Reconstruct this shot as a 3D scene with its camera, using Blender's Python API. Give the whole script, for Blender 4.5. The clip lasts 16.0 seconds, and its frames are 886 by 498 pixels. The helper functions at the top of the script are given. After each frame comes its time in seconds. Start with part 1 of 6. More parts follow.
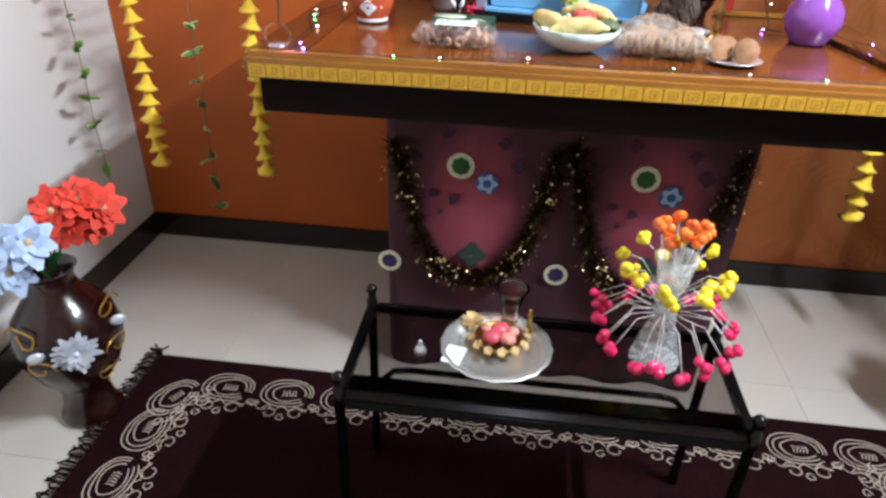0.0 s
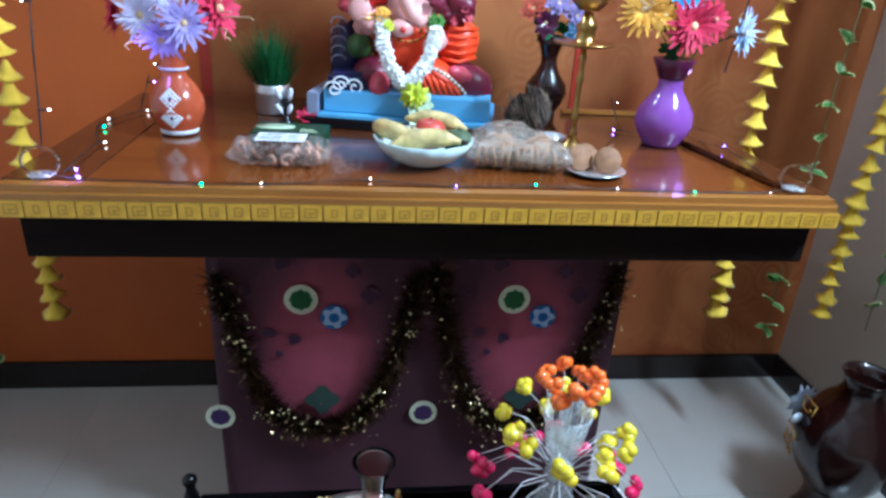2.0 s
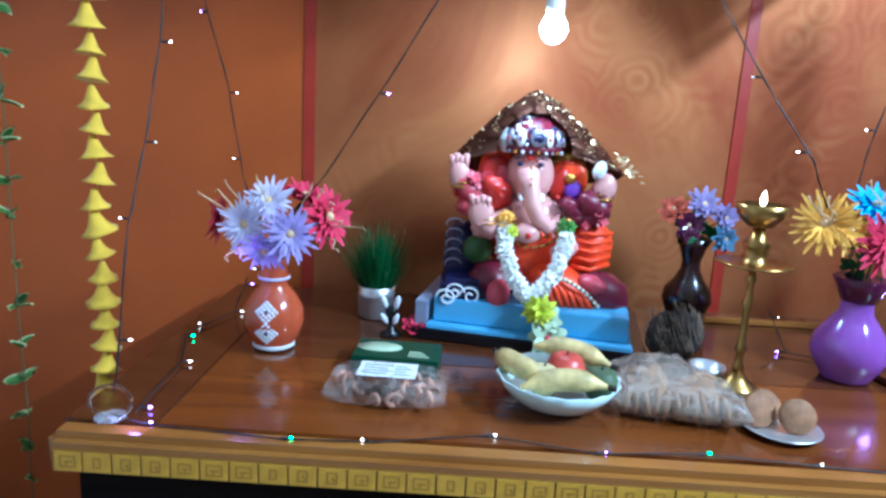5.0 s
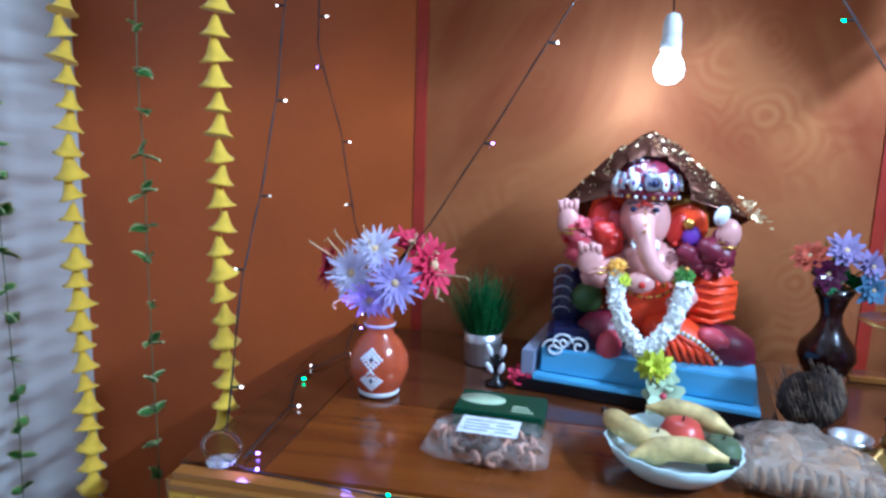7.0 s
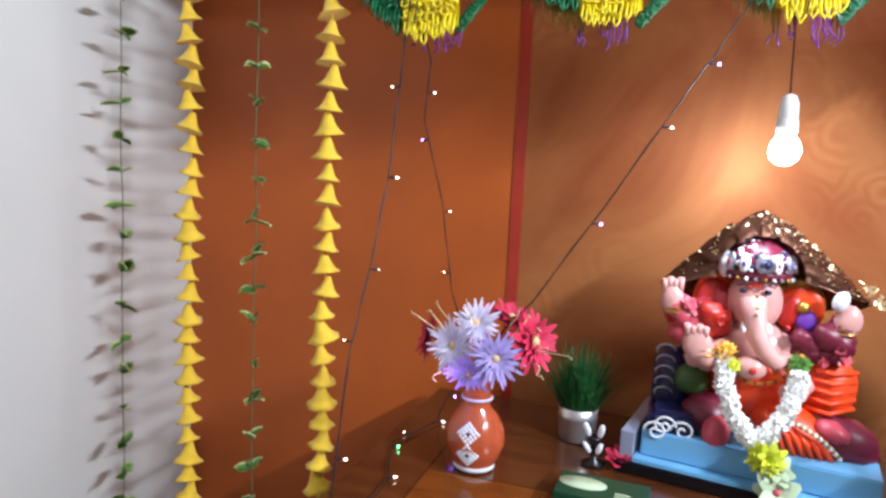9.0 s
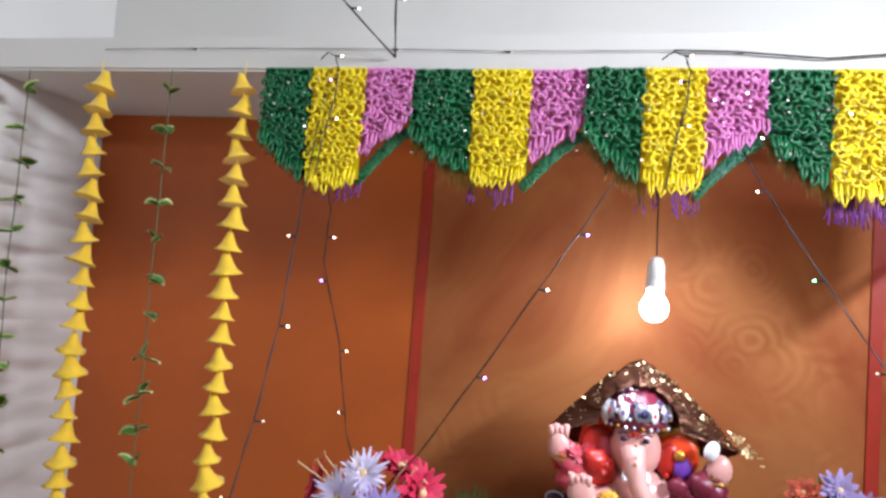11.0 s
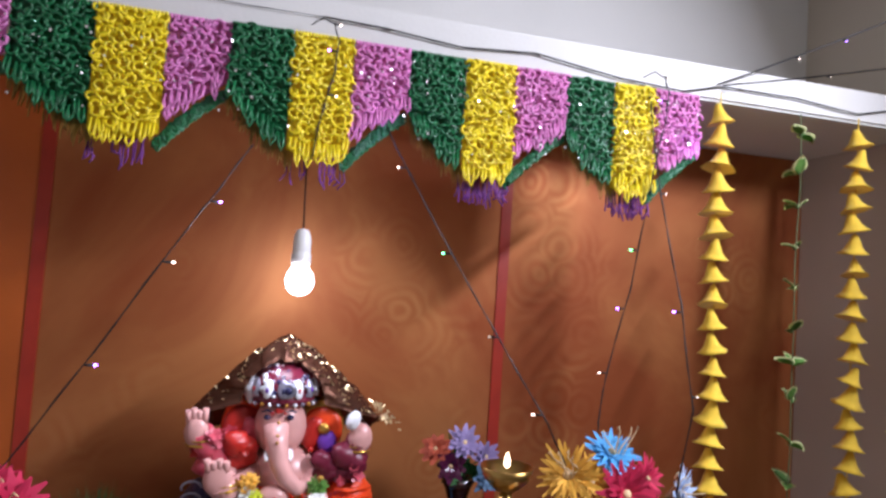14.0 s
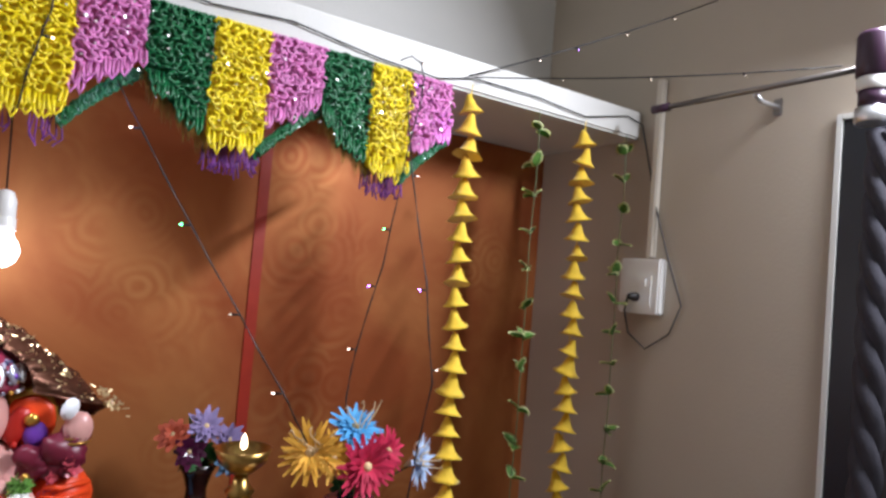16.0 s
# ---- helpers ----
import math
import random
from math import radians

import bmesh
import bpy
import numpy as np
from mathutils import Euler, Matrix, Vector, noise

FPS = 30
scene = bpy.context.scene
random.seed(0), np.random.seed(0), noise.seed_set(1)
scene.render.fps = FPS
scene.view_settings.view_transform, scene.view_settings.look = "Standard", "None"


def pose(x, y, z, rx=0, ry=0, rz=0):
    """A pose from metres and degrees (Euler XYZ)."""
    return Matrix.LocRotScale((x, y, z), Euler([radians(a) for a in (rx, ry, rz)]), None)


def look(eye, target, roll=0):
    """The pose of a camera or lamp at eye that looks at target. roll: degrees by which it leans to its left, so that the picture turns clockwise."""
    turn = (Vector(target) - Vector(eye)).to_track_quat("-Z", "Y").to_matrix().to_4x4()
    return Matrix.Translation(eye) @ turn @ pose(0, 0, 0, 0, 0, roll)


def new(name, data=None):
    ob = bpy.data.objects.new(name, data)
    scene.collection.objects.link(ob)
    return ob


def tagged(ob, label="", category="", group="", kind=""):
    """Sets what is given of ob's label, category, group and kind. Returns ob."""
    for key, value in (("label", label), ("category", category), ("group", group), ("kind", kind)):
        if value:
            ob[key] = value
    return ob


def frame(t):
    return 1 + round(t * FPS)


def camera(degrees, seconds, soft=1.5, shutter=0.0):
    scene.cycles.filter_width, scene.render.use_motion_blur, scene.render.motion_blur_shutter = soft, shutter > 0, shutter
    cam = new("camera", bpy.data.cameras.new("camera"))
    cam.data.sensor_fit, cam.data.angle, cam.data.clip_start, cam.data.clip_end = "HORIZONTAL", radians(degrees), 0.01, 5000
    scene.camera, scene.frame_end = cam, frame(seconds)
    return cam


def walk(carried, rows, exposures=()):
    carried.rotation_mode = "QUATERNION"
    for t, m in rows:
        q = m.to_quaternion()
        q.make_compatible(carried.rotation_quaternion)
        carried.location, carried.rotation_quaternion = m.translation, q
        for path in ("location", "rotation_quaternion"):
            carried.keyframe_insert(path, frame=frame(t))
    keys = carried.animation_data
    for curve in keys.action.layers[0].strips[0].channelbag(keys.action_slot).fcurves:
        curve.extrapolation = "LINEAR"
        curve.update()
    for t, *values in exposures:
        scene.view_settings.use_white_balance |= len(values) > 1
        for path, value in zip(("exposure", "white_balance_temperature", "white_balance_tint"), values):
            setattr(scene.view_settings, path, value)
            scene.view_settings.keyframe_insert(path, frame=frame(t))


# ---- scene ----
cam = camera(68.2, 16.0, soft=2.8)
PATH = [
    (0, (0.417, 0.084, 1.394), (0.235, 1.794, 0.373), 1.8),
    (0.5, (0.427, 0.159, 1.38), (0.339, 1.883, 0.37), 2.7),
    (1, (0.441, 0.216, 1.384), (0.439, 1.977, 0.436), 3.4),
    (1.5, (0.441, 0.301, 1.389), (0.549, 2.087, 0.496), 3.6),
    (2, (0.428, 0.385, 1.402), (0.664, 2.2, 0.594), 3.5),
    (2.5, (0.392, 0.43, 1.415), (0.663, 2.271, 0.682), 3.4),
    (3, (0.357, 0.467, 1.428), (0.629, 2.343, 0.788), 3.4),
    (3.5, (0.355, 0.526, 1.438), (0.549, 2.436, 0.878), 2.8),
    (4, (0.362, 0.616, 1.451), (0.47, 2.55, 0.95), 3.1),
    (4.2, (0.355, 0.636, 1.456), (0.417, 2.579, 0.987), 3.1),
    (6.3, (0.368, 0.672, 1.526), (0.163, 2.626, 1.155), 2.4),
    (6.5, (0.374, 0.677, 1.524), (0.097, 2.626, 1.17), 2.0),
    (7, (0.377, 0.693, 1.523), (-0.014, 2.624, 1.179), 1.7),
    (7.5, (0.356, 0.695, 1.536), (-0.172, 2.584, 1.148), 1.8),
    (8, (0.335, 0.687, 1.535), (-0.283, 2.551, 1.157), 1.8),
    (8.5, (0.326, 0.684, 1.551), (-0.306, 2.556, 1.24), 2.5),
    (9, (0.321, 0.678, 1.575), (-0.292, 2.569, 1.36), 2.7),
    (9.2, (0.314, 0.677, 1.583), (-0.278, 2.578, 1.402), 2.8),
    (11.3, (0.391, 0.663, 1.667), (0.073, 2.634, 1.794), 4.2),
    (11.5, (0.395, 0.67, 1.666), (0.156, 2.652, 1.786), 4.1),
    (12, (0.415, 0.681, 1.666), (0.331, 2.675, 1.79), 4.0),
    (12.5, (0.43, 0.694, 1.664), (0.497, 2.69, 1.786), 3.5),
    (13, (0.43, 0.713, 1.663), (0.601, 2.703, 1.769), 3.7),
    (13.5, (0.453, 0.723, 1.664), (0.755, 2.698, 1.754), 3.8),
    (14, (0.474, 0.728, 1.666), (0.974, 2.662, 1.769), 3.8),
    (14.5, (0.48, 0.726, 1.663), (1.11, 2.621, 1.767), 3.9),
    (15, (0.503, 0.724, 1.666), (1.298, 2.557, 1.755), 4.0),
    (15.5, (0.521, 0.724, 1.665), (1.502, 2.464, 1.761), 4.4),
    (16, (0.532, 0.719, 1.667), (1.639, 2.382, 1.755), 4.8),
]
walk(cam, [(t, look(eye, target, roll)) for t, eye, target, roll in PATH],
     [(0, 0.85, 5900, 10), (1, 0.68, 5300, 4), (2, 0.48, 4700, 0), (3, 0.4, 4450, -5), (4, 0.38, 4450, -5), (6.5, 0.1, 4200, 2), (7.2, 0.12, 4600, 4), (8, 0.25, 5500, 8), (9, 0.42, 5800, 10), (11.5, 0.12, 6000, 14), (12.5, -0.14, 5900, 16), (13.5, -0.33, 5900, 22), (16, -0.44, 6100, 14)])

# ---- world and lights ----
world = bpy.data.worlds.new("world")
scene.world = world
world.use_nodes = True
world.node_tree.nodes["Background"].inputs[0].default_value = (0.005, 0.005, 0.006, 1)
world.node_tree.nodes["Background"].inputs[1].default_value = 1.0


def lamp(name, kind, place, energy, colour, size=0.1, target=None):
    data = bpy.data.lights.new(name, kind)
    data.energy, data.color = energy, colour
    ob = new(name, data)
    if kind == "AREA":
        data.shape, data.size, data.size_y = "RECTANGLE", size[0], size[1]
    else:
        data.shadow_soft_size = size
    ob.matrix_world = look(place, target) if target else pose(*place)
    return ob


# the brightest violet fairy lights tint what is next to them
for k, p in enumerate(((-0.02, 1.79, 1.2), (-0.085, 1.515, 1.04), (1.32, 1.89, 1.99), (1.235, 1.93, 1.17), (0.66, 1.9, 1.9))):
    lamp("fairy_light_glow", "POINT", p, 0.09, (0.55, 0.3, 1.0), 0.01)
BULB = (0.525, 1.972, 1.652)
lamp("bulb_light", "POINT", BULB, 4.2, (0.88, 0.92, 1.0), 0.03)
lamp("tube_light_glow", "AREA", (1.9, 0.92, 2.4), 60.0, (0.94, 0.97, 1.0), (0.72, 0.06), (0.9, 0.94, 1.8))


# ---- materials ----
def lin(h):
    c = [int(h[i:i + 2], 16) / 255 for i in (0, 2, 4)]
    return tuple(v / 12.92 if v <= 0.04045 else ((v + 0.055) / 1.055) ** 2.4 for v in c)


def mat(name, hexa, rough=0.5, metal=0.0, vary=0.15, scale=12.0, bump=0.0, bscale=60.0, island=0.0, glow=0.0, clear=0.0, coat=0.0, sheen=0.0):
    """A paint or cloth with two scales of variation and a fine bump."""
    m = bpy.data.materials.new(name)
    m.use_nodes = True
    nt = m.node_tree
    b = nt.nodes["Principled BSDF"]
    col = lin(hexa)
    tex = nt.nodes.new("ShaderNodeTexCoord")
    n1 = nt.nodes.new("ShaderNodeTexNoise")
    n1.inputs["Scale"].default_value, n1.inputs["Detail"].default_value = scale, 6.0
    nt.links.new(tex.outputs["Object"], n1.inputs["Vector"])
    ramp = nt.nodes.new("ShaderNodeMapRange")
    ramp.inputs[1].default_value, ramp.inputs[2].default_value = 0.3, 0.7
    ramp.inputs[3].default_value, ramp.inputs[4].default_value = 1 - vary, 1 + vary
    nt.links.new(n1.outputs[0], ramp.inputs[0])
    value = ramp.outputs[0]
    if island:
        geo = nt.nodes.new("ShaderNodeNewGeometry")
        r2 = nt.nodes.new("ShaderNodeMapRange")
        r2.inputs[3].default_value, r2.inputs[4].default_value = 1 - island, 1 + island
        nt.links.new(geo.outputs["Random Per Island"], r2.inputs[0])
        mul = nt.nodes.new("ShaderNodeMath")
        mul.operation = "MULTIPLY"
        nt.links.new(value, mul.inputs[0])
        nt.links.new(r2.outputs[0], mul.inputs[1])
        value = mul.outputs[0]
    mix = nt.nodes.new("ShaderNodeVectorMath")
    mix.operation = "SCALE"
    mix.inputs[0].default_value = col
    nt.links.new(value, mix.inputs["Scale"])
    nt.links.new(mix.outputs[0], b.inputs["Base Color"])
    b.inputs["Roughness"].default_value, b.inputs["Metallic"].default_value = rough, metal
    b.inputs["Coat Weight"].default_value = coat
    b.inputs["Sheen Weight"].default_value = sheen
    if glow:
        b.inputs["Emission Color"].default_value = (*col, 1)
        b.inputs["Emission Strength"].default_value = glow
    if clear:
        b.inputs["Transmission Weight"].default_value = clear
    if bump:
        n2 = nt.nodes.new("ShaderNodeTexNoise")
        n2.inputs["Scale"].default_value, n2.inputs["Detail"].default_value = bscale, 4.0
        nt.links.new(tex.outputs["Object"], n2.inputs["Vector"])
        bp = nt.nodes.new("ShaderNodeBump")
        bp.inputs["Strength"].default_value, bp.inputs["Distance"].default_value = bump, 0.004
        nt.links.new(n2.outputs[0], bp.inputs["Height"])
        nt.links.new(bp.outputs[0], b.inputs["Normal"])
    return m


def wood(name, dark, light, rough=0.3, scale=(2.0, 22.0, 22.0)):
    m = mat(name, light, rough, 0, 0.1, 6, 0.08, 90, coat=0.3)
    nt = m.node_tree
    b = nt.nodes["Principled BSDF"]
    tex = nt.nodes.new("ShaderNodeTexCoord")
    mp = nt.nodes.new("ShaderNodeMapping")
    mp.inputs["Scale"].default_value = scale
    nz = nt.nodes.new("ShaderNodeTexNoise")
    nz.inputs["Scale"].default_value, nz.inputs["Detail"].default_value, nz.inputs["Distortion"].default_value = 1.6, 8.0, 1.2
    rp = nt.nodes.new("ShaderNodeValToRGB")
    rp.color_ramp.elements[0].position, rp.color_ramp.elements[1].position = 0.3, 0.7
    rp.color_ramp.elements[0].color, rp.color_ramp.elements[1].color = (*lin(dark), 1), (*lin(light), 1)
    nt.links.new(tex.outputs["Object"], mp.inputs[0])
    nt.links.new(mp.outputs[0], nz.inputs["Vector"])
    nt.links.new(nz.outputs[0], rp.inputs[0])
    nt.links.new(rp.outputs[0], b.inputs["Base Color"])
    return m


def swirl_paint():
    """Copper-brown metallic wall paint, brushed in overlapping arcs."""
    m = bpy.data.materials.new("swirl_paint")
    m.use_nodes = True
    nt = m.node_tree
    b = nt.nodes["Principled BSDF"]
    tex = nt.nodes.new("ShaderNodeTexCoord")
    vor = nt.nodes.new("ShaderNodeTexVoronoi")
    vor.inputs["Scale"].default_value = 7.5
    nz = nt.nodes.new("ShaderNodeTexNoise")
    nz.inputs["Scale"].default_value, nz.inputs["Detail"].default_value = 4.0, 6.0
    warp = nt.nodes.new("ShaderNodeTexNoise")
    warp.inputs["Scale"].default_value = 9.0
    wsc = nt.nodes.new("ShaderNodeVectorMath")
    wsc.operation, wsc.inputs["Scale"].default_value = "SCALE", 0.035
    wad = nt.nodes.new("ShaderNodeVectorMath")
    nt.links.new(tex.outputs["Object"], warp.inputs["Vector"])
    nt.links.new(warp.outputs["Color"], wsc.inputs[0])
    nt.links.new(wsc.outputs[0], wad.inputs[0])
    nt.links.new(tex.outputs["Object"], wad.inputs[1])
    nt.links.new(wad.outputs[0], vor.inputs["Vector"])
    nt.links.new(tex.outputs["Object"], nz.inputs["Vector"])
    mul = nt.nodes.new("ShaderNodeMath")
    mul.operation, mul.inputs[1].default_value = "MULTIPLY_ADD", 34.0
    nt.links.new(vor.outputs["Distance"], mul.inputs[0])
    nt.links.new(nz.outputs[0], mul.inputs[2])
    sine = nt.nodes.new("ShaderNodeMath")
    sine.operation = "SINE"
    nt.links.new(mul.outputs[0], sine.inputs[0])
    gate = nt.nodes.new("ShaderNodeMapRange")
    gate.inputs[1].default_value, gate.inputs[2].default_value = 0.5, 0.72
    nt.links.new(nz.outputs[0], gate.inputs[0])
    both = nt.nodes.new("ShaderNodeMath")
    both.operation = "MULTIPLY"
    nt.links.new(sine.outputs[0], both.inputs[0])
    nt.links.new(gate.outputs[0], both.inputs[1])
    fac = nt.nodes.new("ShaderNodeMapRange")
    fac.inputs[1].default_value, fac.inputs[2].default_value = -1.9, 1.9
    nt.links.new(both.outputs[0], fac.inputs[0])
    rp = nt.nodes.new("ShaderNodeValToRGB")
    rp.color_ramp.elements[0].color = (*lin("a4541f"), 1)
    rp.color_ramp.elements[1].color = (*lin("c68a52"), 1)
    nt.links.new(fac.outputs[0], rp.inputs[0])
    # broad brushed patches: deep copper red to amber
    big = nt.nodes.new("ShaderNodeTexNoise")
    big.inputs["Scale"].default_value, big.inputs["Detail"].default_value, big.inputs["Distortion"].default_value = 1.7, 5.0, 1.4
    nt.links.new(tex.outputs["Object"], big.inputs["Vector"])
    bgf = nt.nodes.new("ShaderNodeMapRange")
    bgf.inputs[1].default_value, bgf.inputs[2].default_value = 0.38, 0.66
    nt.links.new(big.outputs[0], bgf.inputs[0])
    red = nt.nodes.new("ShaderNodeMix")
    red.data_type = "RGBA"
    red.inputs["B"].default_value = (*lin("883810"), 1)
    inv = nt.nodes.new("ShaderNodeMath")
    inv.operation, inv.inputs[0].default_value = "SUBTRACT", 1.0
    nt.links.new(bgf.outputs[0], inv.inputs[1])
    sc = nt.nodes.new("ShaderNodeMath")
    sc.operation, sc.inputs[1].default_value = "MULTIPLY", 0.75
    nt.links.new(inv.outputs[0], sc.inputs[0])
    nt.links.new(sc.outputs[0], red.inputs["Factor"])
    nt.links.new(rp.outputs[0], red.inputs["A"])
    nt.links.new(red.outputs["Result"], b.inputs["Base Color"])
    rgh = nt.nodes.new("ShaderNodeMapRange")
    rgh.inputs[3].default_value, rgh.inputs[4].default_value = 0.62, 0.5
    nt.links.new(bgf.outputs[0], rgh.inputs[0])
    nt.links.new(rgh.outputs[0], b.inputs["Roughness"])
    b.inputs["Metallic"].default_value = 0.62
    b.inputs["Coat Weight"].default_value, b.inputs["Coat Roughness"].default_value, b.inputs["Coat IOR"].default_value = 0.12, 0.5, 1.5
    bp = nt.nodes.new("ShaderNodeBump")
    bp.inputs["Strength"].default_value, bp.inputs["Distance"].default_value = 0.16, 0.003
    nt.links.new(fac.outputs[0], bp.inputs["Height"])
    nt.links.new(bp.outputs[0], b.inputs["Normal"])
    return m


def glass(name, hexa, rough=0.02, ior=1.45):
    m = bpy.data.materials.new(name)
    m.use_nodes = True
    b = m.node_tree.nodes["Principled BSDF"]
    b.inputs["Base Color"].default_value = (*lin(hexa), 1)
    b.inputs["Transmission Weight"].default_value, b.inputs["Roughness"].default_value, b.inputs["IOR"].default_value = 1.0, rough, ior
    return m


M_WHITE = mat("white_wall", "d6d4cf", 0.6, 0, 0.04, 2.5, 0.12, 120)
M_BEIGE = mat("beige_wall", "b2a594", 0.6, 0, 0.05, 2.0, 0.12, 120)
M_ORANGE = mat("orange_wall", "b4581a", 0.42, 0.15, 0.12, 3.0, 0.15, 80)
M_SWIRL = swirl_paint()
M_RED = mat("red_tape", "9c2c18", 0.4, 0, 0.1, 20)
M_FLOOR = mat("floor_tile", "c0bab0", 0.18, 0, 0.06, 3.0, 0.02, 40)
M_GROUT = mat("grout", "8e887c", 0.8)
M_SKIRT = mat("baseboard_stone", "1c1513", 0.15, 0, 0.3, 30)
M_CEIL = mat("ceiling_paint", "dcdcd8", 0.7, 0, 0.04, 2.0, 0.1, 100)
M_TOP = wood("table_wood", "56290c", "784214", 0.16, (1.2, 9.0, 9.0))
M_NOSE = wood("nosing_wood", "865420", "a06e2e", 0.2, (1.2, 9.0, 9.0))
M_DARKWOOD = wood("dark_wood", "0e0706", "1a0e0a", 0.75)
M_DARKWOOD.node_tree.nodes["Principled BSDF"].inputs["Specular IOR Level"].default_value = 0.15
M_DARKWOOD.node_tree.nodes["Principled BSDF"].inputs["Coat Weight"].default_value = 0.0
M_YELTAPE = mat("yellow_tape", "c99a2a", 0.4, 0, 0.15, 40)
M_TAPEMARK = mat("tape_brown", "86601c", 0.45)
M_GLYPH = mat("tape_print", "a37a24", 0.45)
M_BLACKMETAL = mat("black_metal", "0d0c0d", 0.25, 0.4, 0.2, 20)
M_YELLOW = mat("yellow_felt", "e8c02a", 0.75, 0, 0.12, 30, 0.2, 300, island=0.06, sheen=0.3)
M_LEAF = mat("leaf_green", "6a9a46", 0.45, 0, 0.25, 40, island=0.35)
M_MARGIN = mat("leaf_margin", "d2d898", 0.5, 0, 0.2, 40, island=0.2)
M_STRING = mat("cord_green", "5c6440", 0.7)
M_WIRE = mat("wire_dark", "1d1a1a", 0.5)


# ---- mesh helpers ----
def mesh_of(name, bm, smooth=False):
    me = bpy.data.meshes.new(name)
    if smooth:
        for f in bm.faces:
            f.smooth = True
    bm.to_mesh(me)
    bm.free()
    return me


def part(name, bm, material, parent=None, label="", smooth=False):
    """Links a bmesh as one mesh object under a thing or a part."""
    ob = new(name, mesh_of(name, bm, smooth))
    for m in (material if isinstance(material, (list, tuple)) else [material]):
        ob.data.materials.append(m)
    if parent is not None:
        ob.parent = parent
    if label:
        ob["label"] = label
    return ob


def thing(name, place, label, category, group="", turn=0.0):
    ob = new(name)
    ob.matrix_world = pose(*place, 0, 0, turn)
    return tagged(ob, label, category, group)


def box(x0, x1, y0, y1, z0, z1, bevel=0.0, bm=None):
    bm = bm or bmesh.new()
    m = Matrix.LocRotScale(((x0 + x1) / 2, (y0 + y1) / 2, (z0 + z1) / 2), None, (x1 - x0, y1 - y0, z1 - z0))
    r = bmesh.ops.create_cube(bm, size=1, matrix=m)
    if bevel:
        es = list({e for v in r["verts"] for e in v.link_edges})
        bmesh.ops.bevel(bm, geom=es, offset=bevel, segments=2, affect="EDGES")
    return bm


def lathe(profile, n=28, bm=None, m=None, index=0, wave=None):
    """A turned form from (radius, height) rows."""
    bm = bm or bmesh.new()
    rings = []
    for k, (r, z) in enumerate(profile):
        ring = []
        for i in range(n):
            a = 2 * math.pi * i / n
            q = r * (1 + (wave(a, k) if wave else 0))
            v = Vector((q * math.cos(a), q * math.sin(a), z))
            ring.append(bm.verts.new(m @ v if m else v))
        rings.append(ring)
    for a, b in zip(rings, rings[1:]):
        for i in range(n):
            f = bm.faces.new((a[i], a[(i + 1) % n], b[(i + 1) % n], b[i]))
            f.smooth, f.material_index = True, index
    for ring, flip in ((rings[0], True), (rings[-1], False)):
        if profile[0 if flip else -1][0] > 1e-4:
            f = bm.faces.new(ring[::-1] if flip else ring)
            f.material_index = index
    return bm


def tube(points, r, n=6, bm=None, index=0, taper=None):
    """A round bar along a line of points."""
    bm = bm or bmesh.new()
    pts = [Vector(p) for p in points]
    rings = []
    side = None
    for i, p in enumerate(pts):
        d = (pts[min(i + 1, len(pts) - 1)] - pts[max(i - 1, 0)]).normalized()
        if side is None:
            side = d.orthogonal().normalized()
        side = (side - d * side.dot(d)).normalized()
        up = d.cross(side)
        q = r * (taper(i / (len(pts) - 1)) if taper else 1)
        rings.append([bm.verts.new(p + q * (math.cos(2 * math.pi * k / n) * side + math.sin(2 * math.pi * k / n) * up)) for k in range(n)])
    for a, b in zip(rings, rings[1:]):
        for k in range(n):
            f = bm.faces.new((a[k], a[(k + 1) % n], b[(k + 1) % n], b[k]))
            f.smooth, f.material_index = True, index
    for ring in (rings[0][::-1], rings[-1]):
        bm.faces.new(ring).material_index = index
    return bm


def blob(bm, place, size, index=0, turn=(0, 0, 0), seg=12, rough=0.0):
    """An uneven rounded lump."""
    m = Matrix.LocRotScale(place, Euler([radians(a) for a in turn]), size)
    r = bmesh.ops.create_uvsphere(bm, u_segments=seg, v_segments=max(6, seg * 2 // 3), radius=1)
    for v in r["verts"]:
        k = 1 + rough * noise.noise(v.co * 2.3 + Vector(place) * 37)
        v.co = m @ (v.co * k)
        for f in v.link_faces:
            f.smooth, f.material_index = True, index
    return bm


def sag(a, b, drop, n=10):
    a, b = Vector(a), Vector(b)
    return [a.lerp(b, i / n) - Vector((0, 0, drop * 4 * (i / n) * (1 - i / n))) for i in range(n + 1)]


# ---- the room ----
XL, XR, YB, YF, ZC = -1.045, 2.0, 2.36, -1.7, 2.9


def setting(name, bm, material, label, category):
    return tagged(part(name, bm, material), label, category, "", "structure")


setting("floor", box(XL - 0.12, XR + 0.12, YF - 0.12, YB + 0.12, -0.12, -0.004), M_GROUT, "cement bed under the pale floor tiles", "floor")
setting("ceiling", box(XL - 0.12, XR + 0.12, YF - 0.12, YB + 0.12, ZC, ZC + 0.12), M_CEIL, "plain off-white painted ceiling", "ceiling")
setting("wall_west", box(XL - 0.12, XL, YF, YB, -0.004, ZC), M_WHITE, "plain white painted plaster wall", "wall")
# out of view; its darker colour only cuts the light bounced back
setting("wall_south", box(XL - 0.12, XR + 0.12, YF - 0.12, YF, -0.004, ZC), M_BEIGE, "unseen wall behind, beige to lessen bounced light", "wall")
